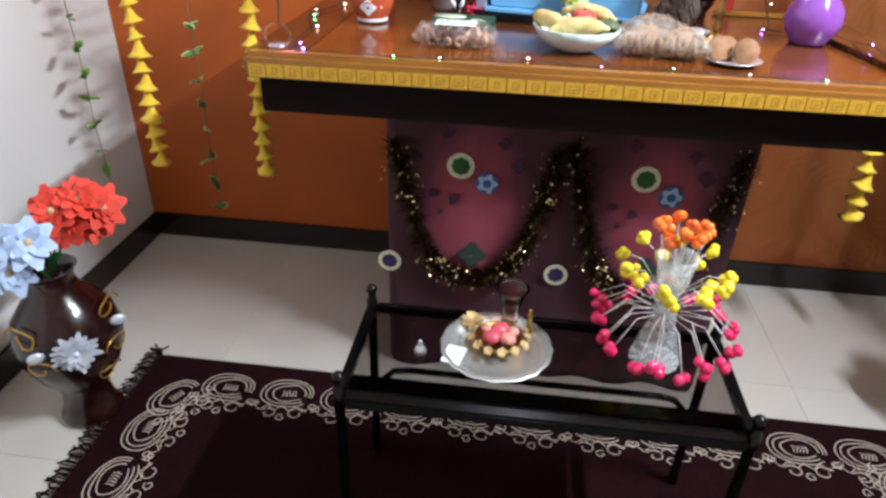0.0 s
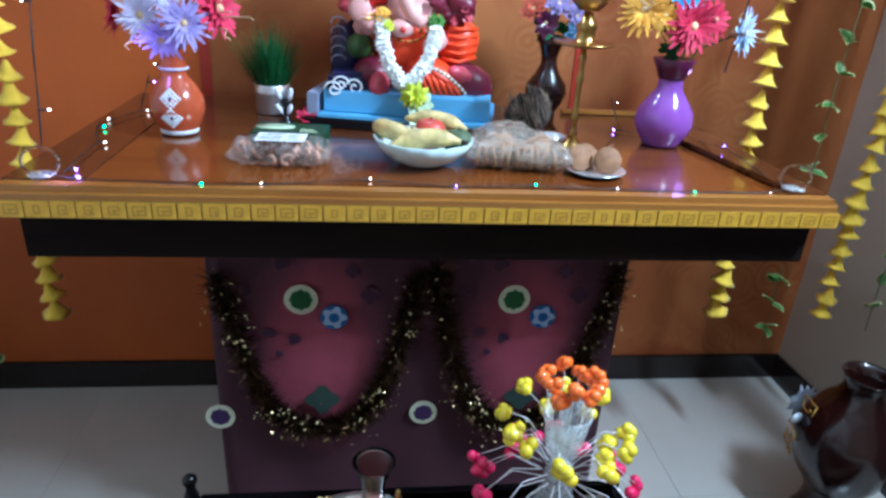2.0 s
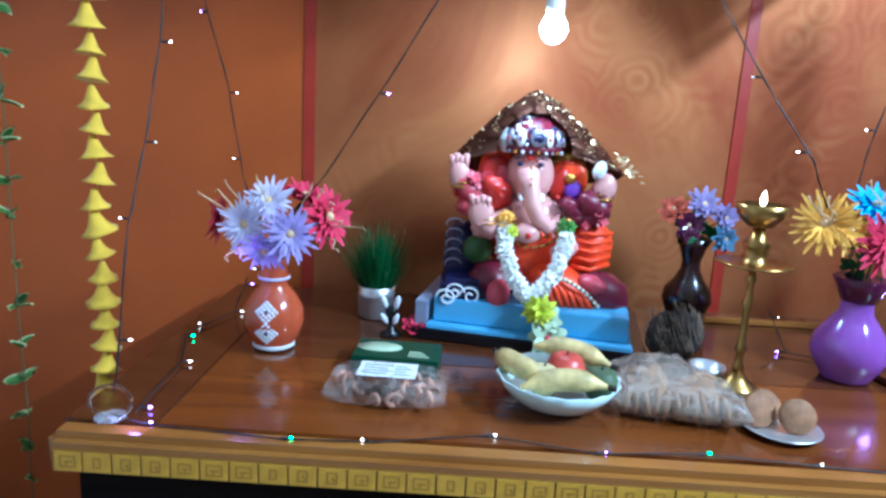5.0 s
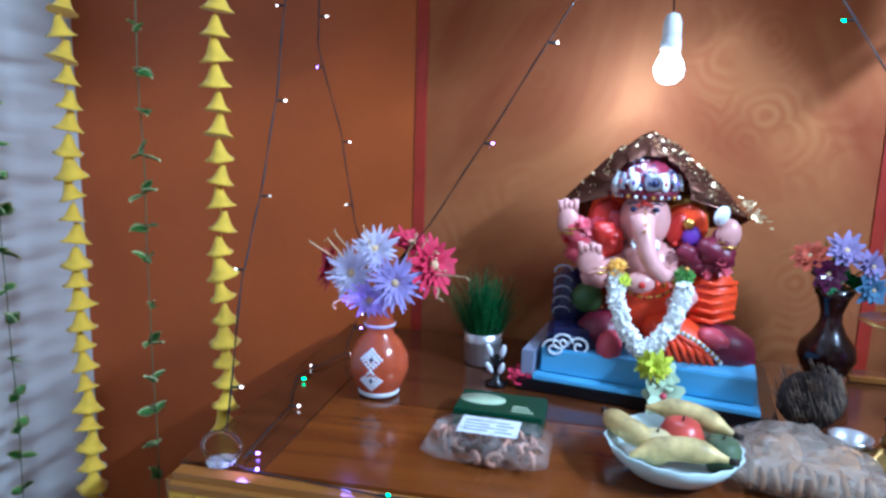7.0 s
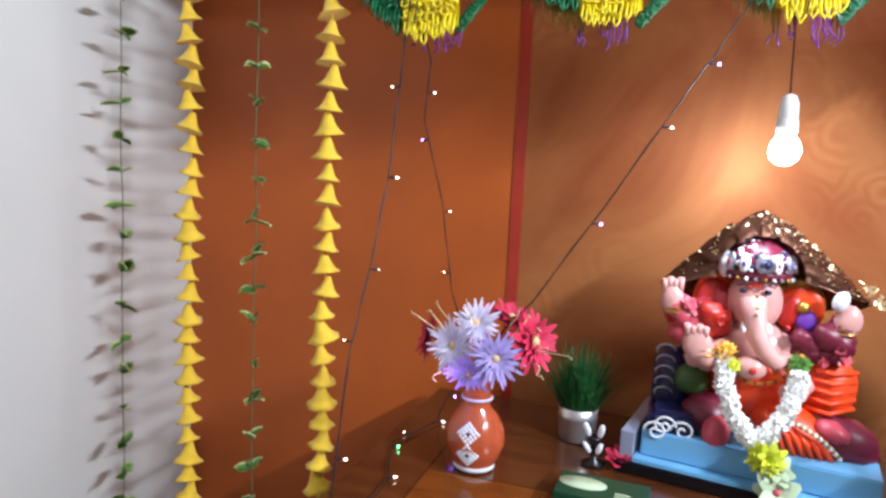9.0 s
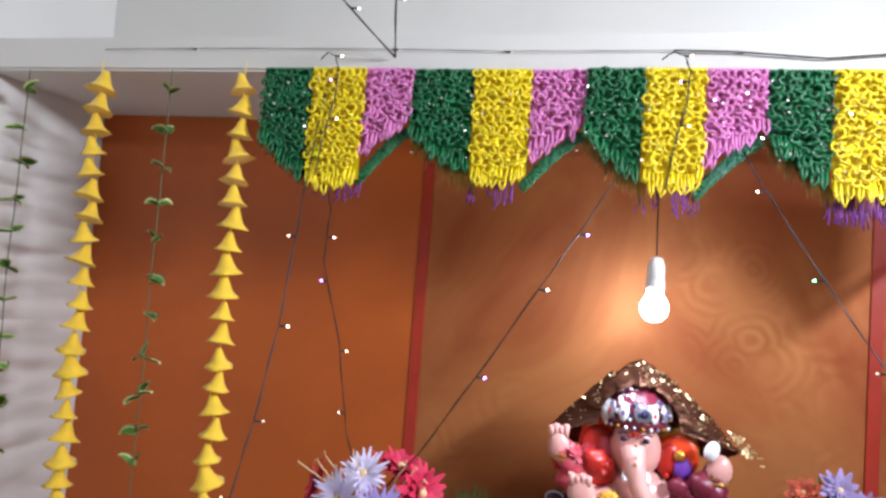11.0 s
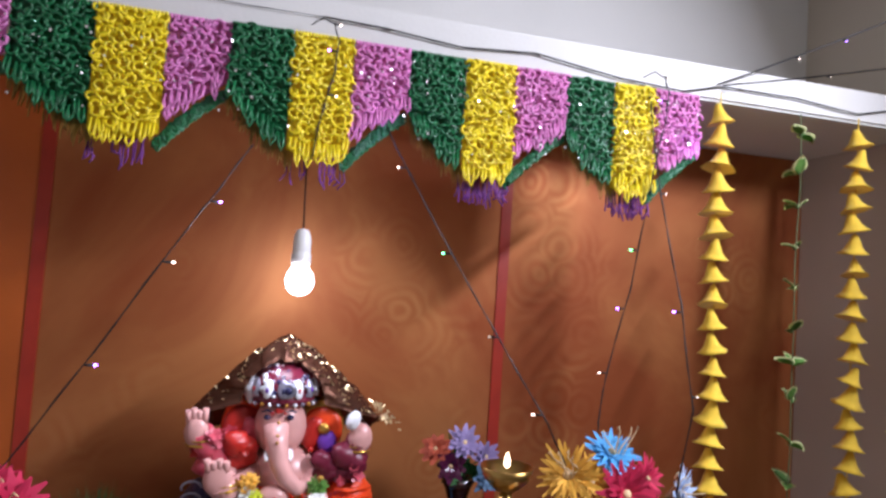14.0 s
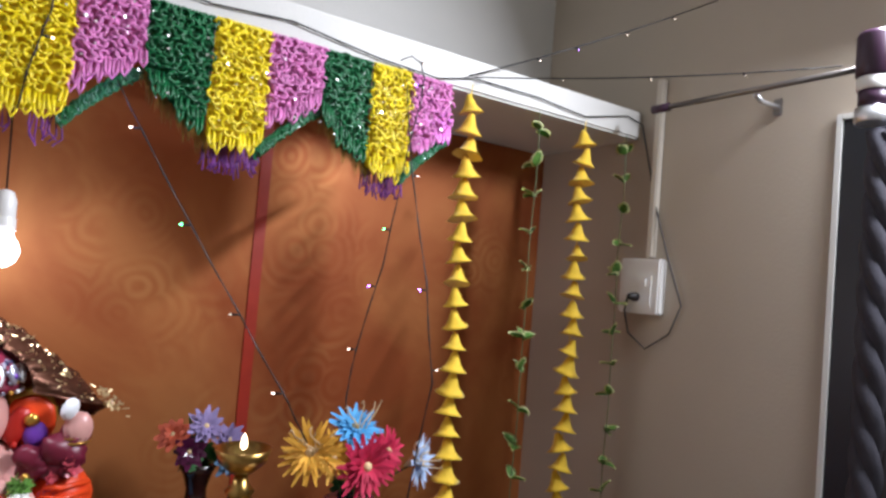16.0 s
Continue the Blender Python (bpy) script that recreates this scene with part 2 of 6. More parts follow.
# door opening in the east wall
D0, D1, DZ = 0.55, 1.425, 2.09
setting("wall_east", box(XR, XR + 0.12, D1, YB, -0.004, ZC), M_BEIGE, "beige painted plaster wall beside the shrine", "wall")
east2 = box(XR, XR + 0.12, YF, D0, -0.004, ZC)
box(XR, XR + 0.12, D0, D1, DZ, ZC, bm=east2)
setting("wall_east_side", east2, M_BEIGE, "beige painted plaster wall over the doorway", "wall")
wn = setting("wall_north", box(XL - 0.12, XR + 0.12, YB, YB + 0.12, -0.004, ZC), M_WHITE, "back wall, white above the loft slab", "wall")
part("painted_panel", box(XL + 0.001, -0.027, YB - 0.003, YB + 0.001, 0.1, 2.103), M_ORANGE, wn, "plain orange-brown painted panel")
part("painted_panel", box(-0.027, 1.061, YB - 0.003, YB + 0.001, 0.1, 2.103), M_SWIRL, wn, "copper paint brushed in swirls")
part("painted_panel", box(1.061, XR - 0.001, YB - 0.003, YB + 0.001, 0.1, 2.103), M_SWIRL, wn, "copper paint brushed in swirls")
for x in (-0.027, 1.061):
    part("red_stripe", box(x - 0.014, x + 0.014, YB - 0.007, YB - 0.002, 0.1, 2.103), M_RED, wn, "narrow red border stripe")
setting("loft_slab", box(XL + 0.001, XR - 0.001, 1.957, YB - 0.001, 2.104, 2.184, 0.006), M_WHITE, "white painted concrete loft slab over the alcove", "slab")
setting("baseboard", box(XL + 0.014, XR - 0.014, YB - 0.014, YB - 0.001, -0.003, 0.1, 0.002), M_SKIRT, "dark polished stone baseboard at the back wall", "baseboard")
setting("baseboard_west", box(XL + 0.001, XL + 0.014, YF, YB - 0.001, -0.003, 0.1, 0.002), M_SKIRT, "dark polished stone baseboard at the white wall", "baseboard")
setting("baseboard_east", box(XR - 0.014, XR - 0.001, D1 + 0.06, YB - 0.001, -0.003, 0.1, 0.002), M_SKIRT, "dark polished stone baseboard at the beige wall", "baseboard")


# ---- the altar table ----
altar = thing("altar_table", (0, 0, 0), "wide varnished wooden altar table with a decorated front edge", "table")
TL, TR, TF, TZ = -0.195, 1.342, 1.48, 1.018
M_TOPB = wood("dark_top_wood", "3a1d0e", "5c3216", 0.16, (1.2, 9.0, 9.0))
part("front_board", box(-0.06, TR - 0.085, TF + 0.05, 1.825, 0.975, TZ, 0.002), M_TOP, altar, "varnished honey-brown board")
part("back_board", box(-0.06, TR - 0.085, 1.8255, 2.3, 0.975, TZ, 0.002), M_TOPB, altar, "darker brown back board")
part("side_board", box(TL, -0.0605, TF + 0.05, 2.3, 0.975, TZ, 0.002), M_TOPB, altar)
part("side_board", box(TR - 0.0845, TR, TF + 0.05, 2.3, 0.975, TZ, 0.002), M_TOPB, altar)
part("front_nosing", box(TL, TR, TF, TF + 0.0495, 0.962, TZ + 0.002, 0.012), M_NOSE, altar, "rounded pale wood nosing")
part("apron", box(TL + 0.02, TR - 0.02, TF + 0.045, TF + 0.07, 0.872, 0.961, 0.002), M_DARKWOOD, altar, "dark wood apron under the top")
for x0, x1 in ((TL + 0.02, TL + 0.045), (TR - 0.045, TR - 0.02)):
    part("apron", box(x0, x1, TF + 0.071, 2.28, 0.872, 0.974, 0.002), M_DARKWOOD, altar)
part("pedestal", box(0.12, 1.0, 1.74, 2.2, 0.002, 0.974), M_DARKWOOD, altar)
W = 0.0411
band = part("edge_tape", box(TL + 0.012, TR - 0.006, TF - 0.002, TF + 0.001, 0.966, 0.998), M_TAPEMARK, altar, "yellow paper tape printed in small squares")
SQUARES = []
for s in range(4):
    rnd = random.Random(s)
    b = box(0.0016, W - 0.0016, -0.0012, 0.0, 0.0015, 0.0305)
    n0 = len(b.faces)
    u, w = 0.009 + 0.002 * s, 0.007 + 0.001 * (s % 2)
    for x0, x1, z0, z1 in ((u, W - u, w, w + 0.0022), (u, W - u, 0.03 - w, 0.0322 - w), (u, u + 0.0025, w, 0.03 - w), (W - u - 0.0025, W - u, w + 0.005 * (s % 2), 0.03 - w), (u + 0.006, W - u - 0.005, 0.0145, 0.017), (u + 0.009, u + 0.0112, w, 0.0145)):
        box(x0, x1, -0.0016, -0.001, z0, z1, bm=b)
    b.faces.ensure_lookup_table()
    for q in range(n0, len(b.faces)):
        b.faces[q].material_index = 1
    SQUARES.append(mesh_of("tape_square", b))
    SQUARES[-1].materials.append(M_YELTAPE)
    SQUARES[-1].materials.append(M_GLYPH)
for i in range(37):
    o = new("tape_square", SQUARES[(i * 7 + i // 3) % 4])
    o.parent = band
    o.matrix_basis = Matrix.Translation((TL + 0.014 + i * W, TF - 0.002, 0.966))


# ---- hanging garlands ----
def bell_mesh(name, seed):
    rnd = random.Random(seed)
    ph = rnd.random() * 6
    bm = lathe([(0.0, 0.045), (0.006, 0.043), (0.011, 0.03), (0.017, 0.014), (0.024, 0.004), (0.033, -0.003)], 16,
               wave=lambda a, k: (0.05 + 0.03 * k) * 0.35 * math.sin(5 * a + ph) * (k > 2))
    lathe([(0.031, -0.0035), (0.022, 0.002), (0.015, 0.012), (0.004, 0.03)], 16, bm)
    return mesh_of(name, bm)


BELLS = [bell_mesh("bell_flower", i) for i in range(3)]
for me in BELLS:
    me.materials.append(M_YELLOW)


def bell_garland(x, y, top, bottom, seed, lean=0.0):
    g = thing("bell_garland", (x, y, top), "hanging string of yellow felt bell flowers", "garland", "bell garlands")
    rnd = random.Random(seed)
    n = int((top - bottom) / 0.0495)
    H = top - bottom
    part("cord", tube([(lean * (i / 12) ** 2, 0, 0.02 - i / 12 * (H + 0.01)) for i in range(13)], 0.0015, 5), M_YELLOW, g)
    for i in range(n):
        b = new("bell_flower", BELLS[rnd.randrange(3)])
        b.parent = g
        s = rnd.uniform(0.85, 1.08)
        b.matrix_basis = pose(lean * (0.0495 * i / H) ** 2 + rnd.uniform(-0.003, 0.003), rnd.uniform(-0.003, 0.003), -0.045 - 0.0495 * i, rnd.uniform(-14, 14), rnd.uniform(-14, 14), rnd.uniform(0, 360)) @ Matrix.Diagonal((s, s, s * rnd.uniform(0.9, 1.05), 1))
    return g


for k, (x, top) in enumerate(((-0.716, 2.1), (-0.357, 2.1), (1.392, 2.1), (1.765, 2.09))):
    bell_garland(x, 1.945, top, 0.5, 11 + k, 0.045 if k == 2 else 0.0)


def leaf_mesh(name, seed):
    """A heart-shaped cloth leaf, green inside with a pale margin."""
    rnd = random.Random(seed)
    bm = bmesh.new()
    L, w, curl = rnd.uniform(0.03, 0.038), rnd.uniform(0.012, 0.016), rnd.uniform(0.3, 1.1)
    rows = []
    for i in range(7):
        t = i / 6
        hw = w * math.sin(math.pi * min(1, t ** 0.7 * 0.93 + 0.07)) ** 0.8
        z = -0.012 * curl * t * t + 0.008 * t
        rows.append([bm.verts.new((L * t - 0.004 * (i == 0) * abs(q), q * hw, z + 0.005 * abs(q))) for q in (-1, -0.62, 0, 0.62, 1)])
    for a, b in zip(rows, rows[1:]):
        for k in range(4):
            f = bm.faces.new((a[k], b[k], b[k + 1], a[k + 1]))
            f.smooth, f.material_index = True, int(k in (0, 3) or b is rows[-1])
    bmesh.ops.solidify(bm, geom=bm.faces[:], thickness=0.0008)
    return mesh_of(name, bm)


LEAVES = [leaf_mesh("leaf", i) for i in range(4)]
for me in LEAVES:
    me.materials.append(M_LEAF)
    me.materials.append(M_MARGIN)


def leaf_garland(x, y, top, bottom, seed):
    g = thing("leaf_garland", (x, y, top), "hanging string of small green leaves with pale margins", "garland", "leaf garlands")
    rnd = random.Random(seed)
    part("cord", tube([(0.002 * math.sin(i), 0.002 * math.cos(i * 1.7), -i * (top - bottom) / 20) for i in range(21)], 0.0014, 5), M_STRING, g)
    z = -0.05
    while z > -(top - bottom) + 0.01:
        a = rnd.uniform(0, 360)
        for d in (0, rnd.uniform(110, 200)) + ((rnd.uniform(60, 100),) if rnd.random() < 0.4 else ()):
            l = new("leaf", LEAVES[rnd.randrange(4)])
            l.parent = g
            s = rnd.uniform(0.75, 1.1)
            s *= 1.12
            l.matrix_basis = pose(0, 0, z + rnd.uniform(-0.004, 0.004), rnd.uniform(-40, 40), rnd.uniform(-55, 25), a + d) @ Matrix.Scale(s, 4)
        z -= rnd.uniform(0.075, 0.095)
    return g


for k, (x, bottom) in enumerate(((-0.913, 0.36), (-0.537, 0.33), (1.605, 0.4), (1.926, 0.45))):
    leaf_garland(x, 1.945, 2.1, bottom, 31 + k)


# ---- more materials ----
M_MAROON = mat("rug_pile", "1c070b", 0.95, 0, 0.3, 60, 0.5, 400)
M_MAROON.node_tree.nodes["Principled BSDF"].inputs["Specular IOR Level"].default_value = 0.08
M_CREAM = mat("cream_yarn", "c9b8a8", 0.9, 0, 0.15, 60, 0.3, 400)
M_BROWNGLAZE = mat("brown_glaze", "230b09", 0.22, 0, 0.25, 14, 0.1, 60, coat=0.35)
M_SILVERY = mat("pale_ornament", "cfd3dc", 0.3, 0.3, 0.1, 60)
M_GOLD = mat("gold_trim", "c79a45", 0.3, 0.8, 0.2, 60)
M_STEEL = mat("steel", "e2e2e4", 0.34, 0.85, 0.06, 20)
M_BRASS = mat("brass", "a5854a", 0.28, 1.0, 0.15, 20)
M_THALI = mat("bright_steel", "ecece8", 0.24, 0.8, 0.06, 20)
M_PANE = glass("table_glass", "9c9692", 0.0, 1.25)
M_GLOBLET = glass("rose_glass", "e0b0a8", 0.05)


def film(name, hexa, low, high, rough=0.22, bscale=45.0):
    """Thin crinkled plastic: clear, with a milky gloss that varies."""
    m = mat(name, hexa, rough, 0, 0.05, 30, 1.0, bscale)
    nt = m.node_tree
    out, b = nt.nodes["Material Output"], nt.nodes["Principled BSDF"]
    clear = nt.nodes.new("ShaderNodeBsdfTransparent")
    mix = nt.nodes.new("ShaderNodeMixShader")
    tex = nt.nodes.new("ShaderNodeTexCoord")
    nz = nt.nodes.new("ShaderNodeTexNoise")
    nz.inputs["Scale"].default_value, nz.inputs["Detail"].default_value, nz.inputs["Distortion"].default_value = 28.0, 6.0, 1.5
    rg = nt.nodes.new("ShaderNodeMapRange")
    rg.inputs[1].default_value, rg.inputs[2].default_value = 0.35, 0.68
    rg.inputs[3].default_value, rg.inputs[4].default_value = low, high
    nt.links.new(tex.outputs["Object"], nz.inputs["Vector"])
    nt.links.new(nz.outputs[0], rg.inputs[0])
    nt.links.new(rg.outputs[0], mix.inputs[0])
    nt.links.new(clear.outputs[0], mix.inputs[1])
    nt.links.new(b.outputs[0], mix.inputs[2])
    nt.links.new(mix.outputs[0], out.inputs["Surface"])
    return m


M_PLASTIC = film("clear_film", "d8ccc4", 0.02, 0.26)
M_PLASTIC_B = film("cloudy_film", "b3a494", 0.2, 0.6, 0.32, 30.0)
M_CLEAR = film("clear_acrylic", "eef2f0", 0.12, 0.5, 0.08, 20.0)
# orange, lilac and blue petals with the shade mixed into their colour
M_ORANGE_SHADE = mat("petal_orange_shade", "a8482c", 0.7, 0, 0.15, 40, island=0.2)
M_LILAC_SHADE = mat("petal_lilac_shade", "8878a4", 0.7, 0, 0.15, 40, island=0.2)
M_SKY_SHADE = mat("petal_sky_shade", "5a7a98", 0.7, 0, 0.15, 40, island=0.2)
M_BLUE = mat("blue_foam", "74b0da", 0.6, 0, 0.06, 10, 0.1, 200)
M_GREYBLUE = mat("grey_paper", "8d93a8", 0.6, 0, 0.08, 10)
M_BLACK = mat("black_board", "0f0e12", 0.3, 0, 0.2, 10)
M_GREEN_Y = mat("green_yarn", "15663a", 0.4, 0, 0.2, 50, 0.2, 300, island=0.25, coat=0.25)
M_YELLOW_Y = mat("yellow_yarn", "f0d808", 0.42, 0, 0.12, 50, 0.2, 300, island=0.15, coat=0.2)
M_PINK_Y = mat("pink_yarn", "d880bc", 0.42, 0, 0.12, 50, 0.2, 300, island=0.15, coat=0.2)
M_PURPLE_Y = mat("purple_yarn", "6a2a78", 0.6, 0, 0.2, 50, island=0.3)
M_GOLD_Y = mat("gold_fringe", "a8863c", 0.5, 0.3, 0.2, 50, island=0.3)
M_WHITEP = mat("white_plastic", "e6e4e0", 0.35, 0, 0.03, 10)
M_CARD = mat("white_card", "e8eaee", 0.6, 0, 0.03, 20)
M_INK = mat("grey_print", "7b8894", 0.7)
M_GREENBOX = mat("green_box", "12402a", 0.35, 0, 0.15, 20)
M_PALEGREEN = mat("pale_label", "b9c9a4", 0.5, 0, 0.1, 30)
M_SNACK = mat("fried_snack", "b8886e", 0.6, 0, 0.3, 60, island=0.4)
M_BISCUIT = mat("biscuit", "a67c54", 0.7, 0, 0.2, 60, 0.3, 200, island=0.15)
M_RUSK = mat("brown_rusk", "8a6240", 0.7, 0, 0.3, 60, 0.3, 200)
M_BANANA = mat("banana_peel", "c8b070", 0.5, 0, 0.4, 38, 0.1, 60)
M_APPLE = mat("apple_skin", "b8483a", 0.35, 0, 0.3, 14)
M_GUAVA = mat("guava_skin", "c8b884", 0.45, 0, 0.2, 14)
M_DARKGREEN = mat("custard_apple", "4c5a3a", 0.6, 0, 0.3, 30, 0.5, 60)
M_PORCELAIN = mat("pale_porcelain", "cfe0dc", 0.2, 0, 0.03, 10, coat=0.4)
M_HUSK = mat("coconut_husk", "2e241e", 0.95, 0, 0.45, 40, 0.9, 150)
M_FIBRE = mat("husk_fibre", "96846f", 0.9, 0, 0.3, 40, island=0.5)
M_TERRA = mat("terracotta_glaze", "b0502e", 0.2, 0, 0.2, 14, coat=0.5)
M_MAUVE = mat("mauve_glaze", "8a4fa6", 0.15, 0, 0.15, 10, coat=0.6)
M_PLUM = mat("plum_glaze", "4c1838", 0.2, 0, 0.2, 10)
M_FERN = mat("fern_green", "1d5a22", 0.7, 0, 0.3, 30, island=0.4)
M_LILAC = mat("petal_lilac", "b4a4e0", 0.7, 0, 0.15, 40, island=0.18)
M_PALE = mat("petal_pale", "d8d0ea", 0.7, 0, 0.1, 40, island=0.12)
M_CRIMSON = mat("petal_crimson", "c02048", 0.7, 0, 0.15, 40, island=0.2)
M_REDP = mat("petal_red", "d8402c", 0.7, 0, 0.15, 40, island=0.2)
M_GOLDP = mat("petal_gold", "e0a838", 0.7, 0, 0.15, 40, island=0.2)
M_SKYP = mat("petal_sky", "4f9fd6", 0.7, 0, 0.15, 40, island=0.2)
M_ICEP = mat("petal_ice", "b8cbe8", 0.7, 0, 0.12, 40, island=0.15)
M_STRAW = mat("straw_stamen", "d6b98c", 0.7, 0, 0.1, 40, island=0.2)
M_ORANGEB = mat("orange_bead", "f07020", 0.2, 0, 0.1, 30, island=0.1, coat=0.5)
M_YELB = mat("yellow_bead", "e8d020", 0.25, 0, 0.1, 30, island=0.12, coat=0.5)
M_PINKB = mat("pink_bead", "d8235c", 0.2, 0, 0.12, 30, island=0.15, coat=0.5)
M_SKIN = mat("painted_pink", "dca49c", 0.3, 0, 0.14, 14)
M_ROSE = mat("painted_rose", "c84f5e", 0.35, 0, 0.2, 14)
M_ORANGEC = mat("painted_orange", "ee4a18", 0.4, 0, 0.12, 14)
M_MAROONC = mat("painted_maroon", "6a1a30", 0.4, 0, 0.2, 14)
M_SILVER = mat("silver_leaf", "a4a4b4", 0.28, 0.75, 0.2, 40, 0.4, 120)
M_GOLDCLOTH = mat("gold_tissue", "7c5240", 0.26, 0.6, 0.25, 30, 0.3, 24)
M_NAVY = mat("navy_paint", "20204a", 0.35, 0, 0.2, 20)
M_PURPLEP = mat("painted_purple", "6a3aa0", 0.35)
M_LIMEP = mat("petal_lime", "d0d82c", 0.7, 0, 0.2, 40, island=0.2)
M_JASMINE = mat("petal_white", "f4f3ee", 0.7, 0, 0.03, 40, island=0.04)
M_TINSEL = mat("tinsel", "3c2812", 0.3, 0.8, 0.3, 60, island=0.8)
M_GLINT = mat("tinsel_glint", "f4dca0", 0.38, 1.0, 0.1, 60, island=0.2)
M_DOOR = mat("door_dark", "14161c", 0.4, 0, 0.2, 6)
M_FRAMEP = mat("door_frame_white", "d5d3cd", 0.4, 0, 0.05, 8)
M_GREYCLOTH = mat("grey_cloth", "3c3a42", 0.9, 0, 0.2, 30, 0.3, 200)
M_DARKPURPLE = mat("rod_cap", "3a2236", 0.35, 0, 0.1, 10)
M_GLOW = mat("bulb_glass", "fff4f4", 0.3, 0, 0, 10, glow=14.0)
M_FLAME = mat("flame", "ffe0b0", 0.5, 0, 0, 10, glow=9.0)
M_TUBE = mat("tube_glass", "ffffff", 0.3, 0, 0, 10, glow=6.0)
LEDS = [mat("led_white", "ffe6d2", 0.3, glow=7.0), mat("led_violet", "a070ff", 0.3, glow=22.0), mat("led_green", "60ff90", 0.3, glow=16.0), mat("led_off", "e8d8c0", 0.3, glow=0.8)]


def altar_print():
    """Dark plum cloth with round pink patches that repeat along it."""
    m = mat("printed_cloth", "5a2238", 0.8, 0, 0.2, 14, 0.3, 300)
    nt = m.node_tree
    b = nt.nodes["Principled BSDF"]
    tex = nt.nodes.new("ShaderNodeTexCoord")
    sep = nt.nodes.new("ShaderNodeSeparateXYZ")
    nt.links.new(tex.outputs["Object"], sep.inputs[0])

    def op(kind, a, v):
        n = nt.nodes.new("ShaderNodeMath")
        n.operation = kind
        nt.links.new(a, n.inputs[0])
        if isinstance(v, float):
            n.inputs[1].default_value = v
        else:
            nt.links.new(v, n.inputs[1])
        return n.outputs[0]

    u = op("SUBTRACT", op("FRACT", op("DIVIDE", op("SUBTRACT", sep.outputs[0], 0.085), 0.48), 0.0), 0.5)
    u = op("POWER", op("ABSOLUTE", op("DIVIDE", u, 0.26), 0.0), 2.0)
    v = op("POWER", op("ABSOLUTE", op("DIVIDE", op("SUBTRACT", sep.outputs[2], 0.56), 0.23), 0.0), 2.0)
    nz = nt.nodes.new("ShaderNodeTexNoise")
    nz.inputs["Scale"].default_value, nz.inputs["Detail"].default_value = 11.0, 5.0
    nt.links.new(tex.outputs["Object"], nz.inputs["Vector"])
    d = op("ADD", op("ADD", u, v), op("MULTIPLY", nz.outputs[0], 1.1))
    rp = nt.nodes.new("ShaderNodeValToRGB")
    els = rp.color_ramp.elements
    els[0].position, els[0].color = 0.15, (*lin("ee7890"), 1)
    els[1].position, els[1].color = 1.0, (*lin("6c4450"), 1)
    for pos, c in ((0.45, "cc6478"), (0.68, "965466")):
        els.new(pos).color = (*lin(c), 1)
    nt.links.new(op("MULTIPLY", d, 0.42), rp.inputs[0])
    nt.links.new(rp.outputs[0], b.inputs["Base Color"])
    return m


# ---- the printed cloth round the pedestal, with its tinsel ----
cloth = thing("altar_cloth", (0, 0, 0), "plum and pink printed cloth wrapped round the altar pedestal", "cloth")
bm = bmesh.new()
outline = [(0.085, 2.1), (0.083, 1.72), (0.1, 1.695), (1.02, 1.695), (1.04, 1.72), (1.042, 2.1)]
cols = []
for (xa, ya), (xb, yb) in zip(outline, outline[1:]):
    n = max(2, int(math.hypot(xb - xa, yb - ya) / 0.02))
    cols += [(xa + (xb - xa) * i / n, ya + (yb - ya) * i / n) for i in range(n)]
cols.append(outline[-1])
grid = []
for j in range(30):
    z = 0.004 + 0.88 * j / 29
    grid.append([bm.verts.new((x, y - 0.004 + 0.006 * noise.noise(Vector((x * 5, y * 5, z * 1.3))) + 0.012 * (1 - z) ** 3 * math.sin(x * 30), z)) for x, y in cols])
for a, b in zip(grid, grid[1:]):
    for i in range(len(cols) - 1):
        bm.faces.new((a[i], a[i + 1], b[i + 1], b[i])).smooth = True
bmesh.ops.solidify(bm, geom=bm.faces[:], thickness=-0.002)
part("cloth_panel", bm, altar_print(), cloth)
M_PRG, M_PRW, M_PRB, M_PRN = mat("print_green", "2c5a2c", 0.8), mat("print_cream", "d9d6b8", 0.8), mat("print_blue", "2f5f9c", 0.8), mat("print_navy", "3a2450", 0.8)

M_PRD, M_PRT = mat("print_dark", "48243c", 0.8), mat("print_teal", "36463f", 0.8)


def disc(bm, x, z, r, y, n=20, index=0, lobes=0, deep=0.0):
    top = [bm.verts.new((x + r * (1 + deep * math.cos(lobes * a)) * math.cos(a), y, z + r * (1 + deep * math.cos(lobes * a)) * math.sin(a))) for a in (2 * math.pi * i / n for i in range(n))]
    f = bm.faces.new(top)
    f.material_index = index
    ex = bmesh.ops.extrude_face_region(bm, geom=[f])
    for v in ex["geom"]:
        if isinstance(v, bmesh.types.BMVert):
            v.co.y -= 0.0009
    for q in bm.faces:
        if q.calc_center_median().y < y + 0.0001 and abs(q.calc_center_median().x - x) <= r * 1.5 and abs(q.calc_center_median().z - z) <= r * 1.5 and q.calc_center_median().y > y - 0.001:
            q.material_index = index
    return bm


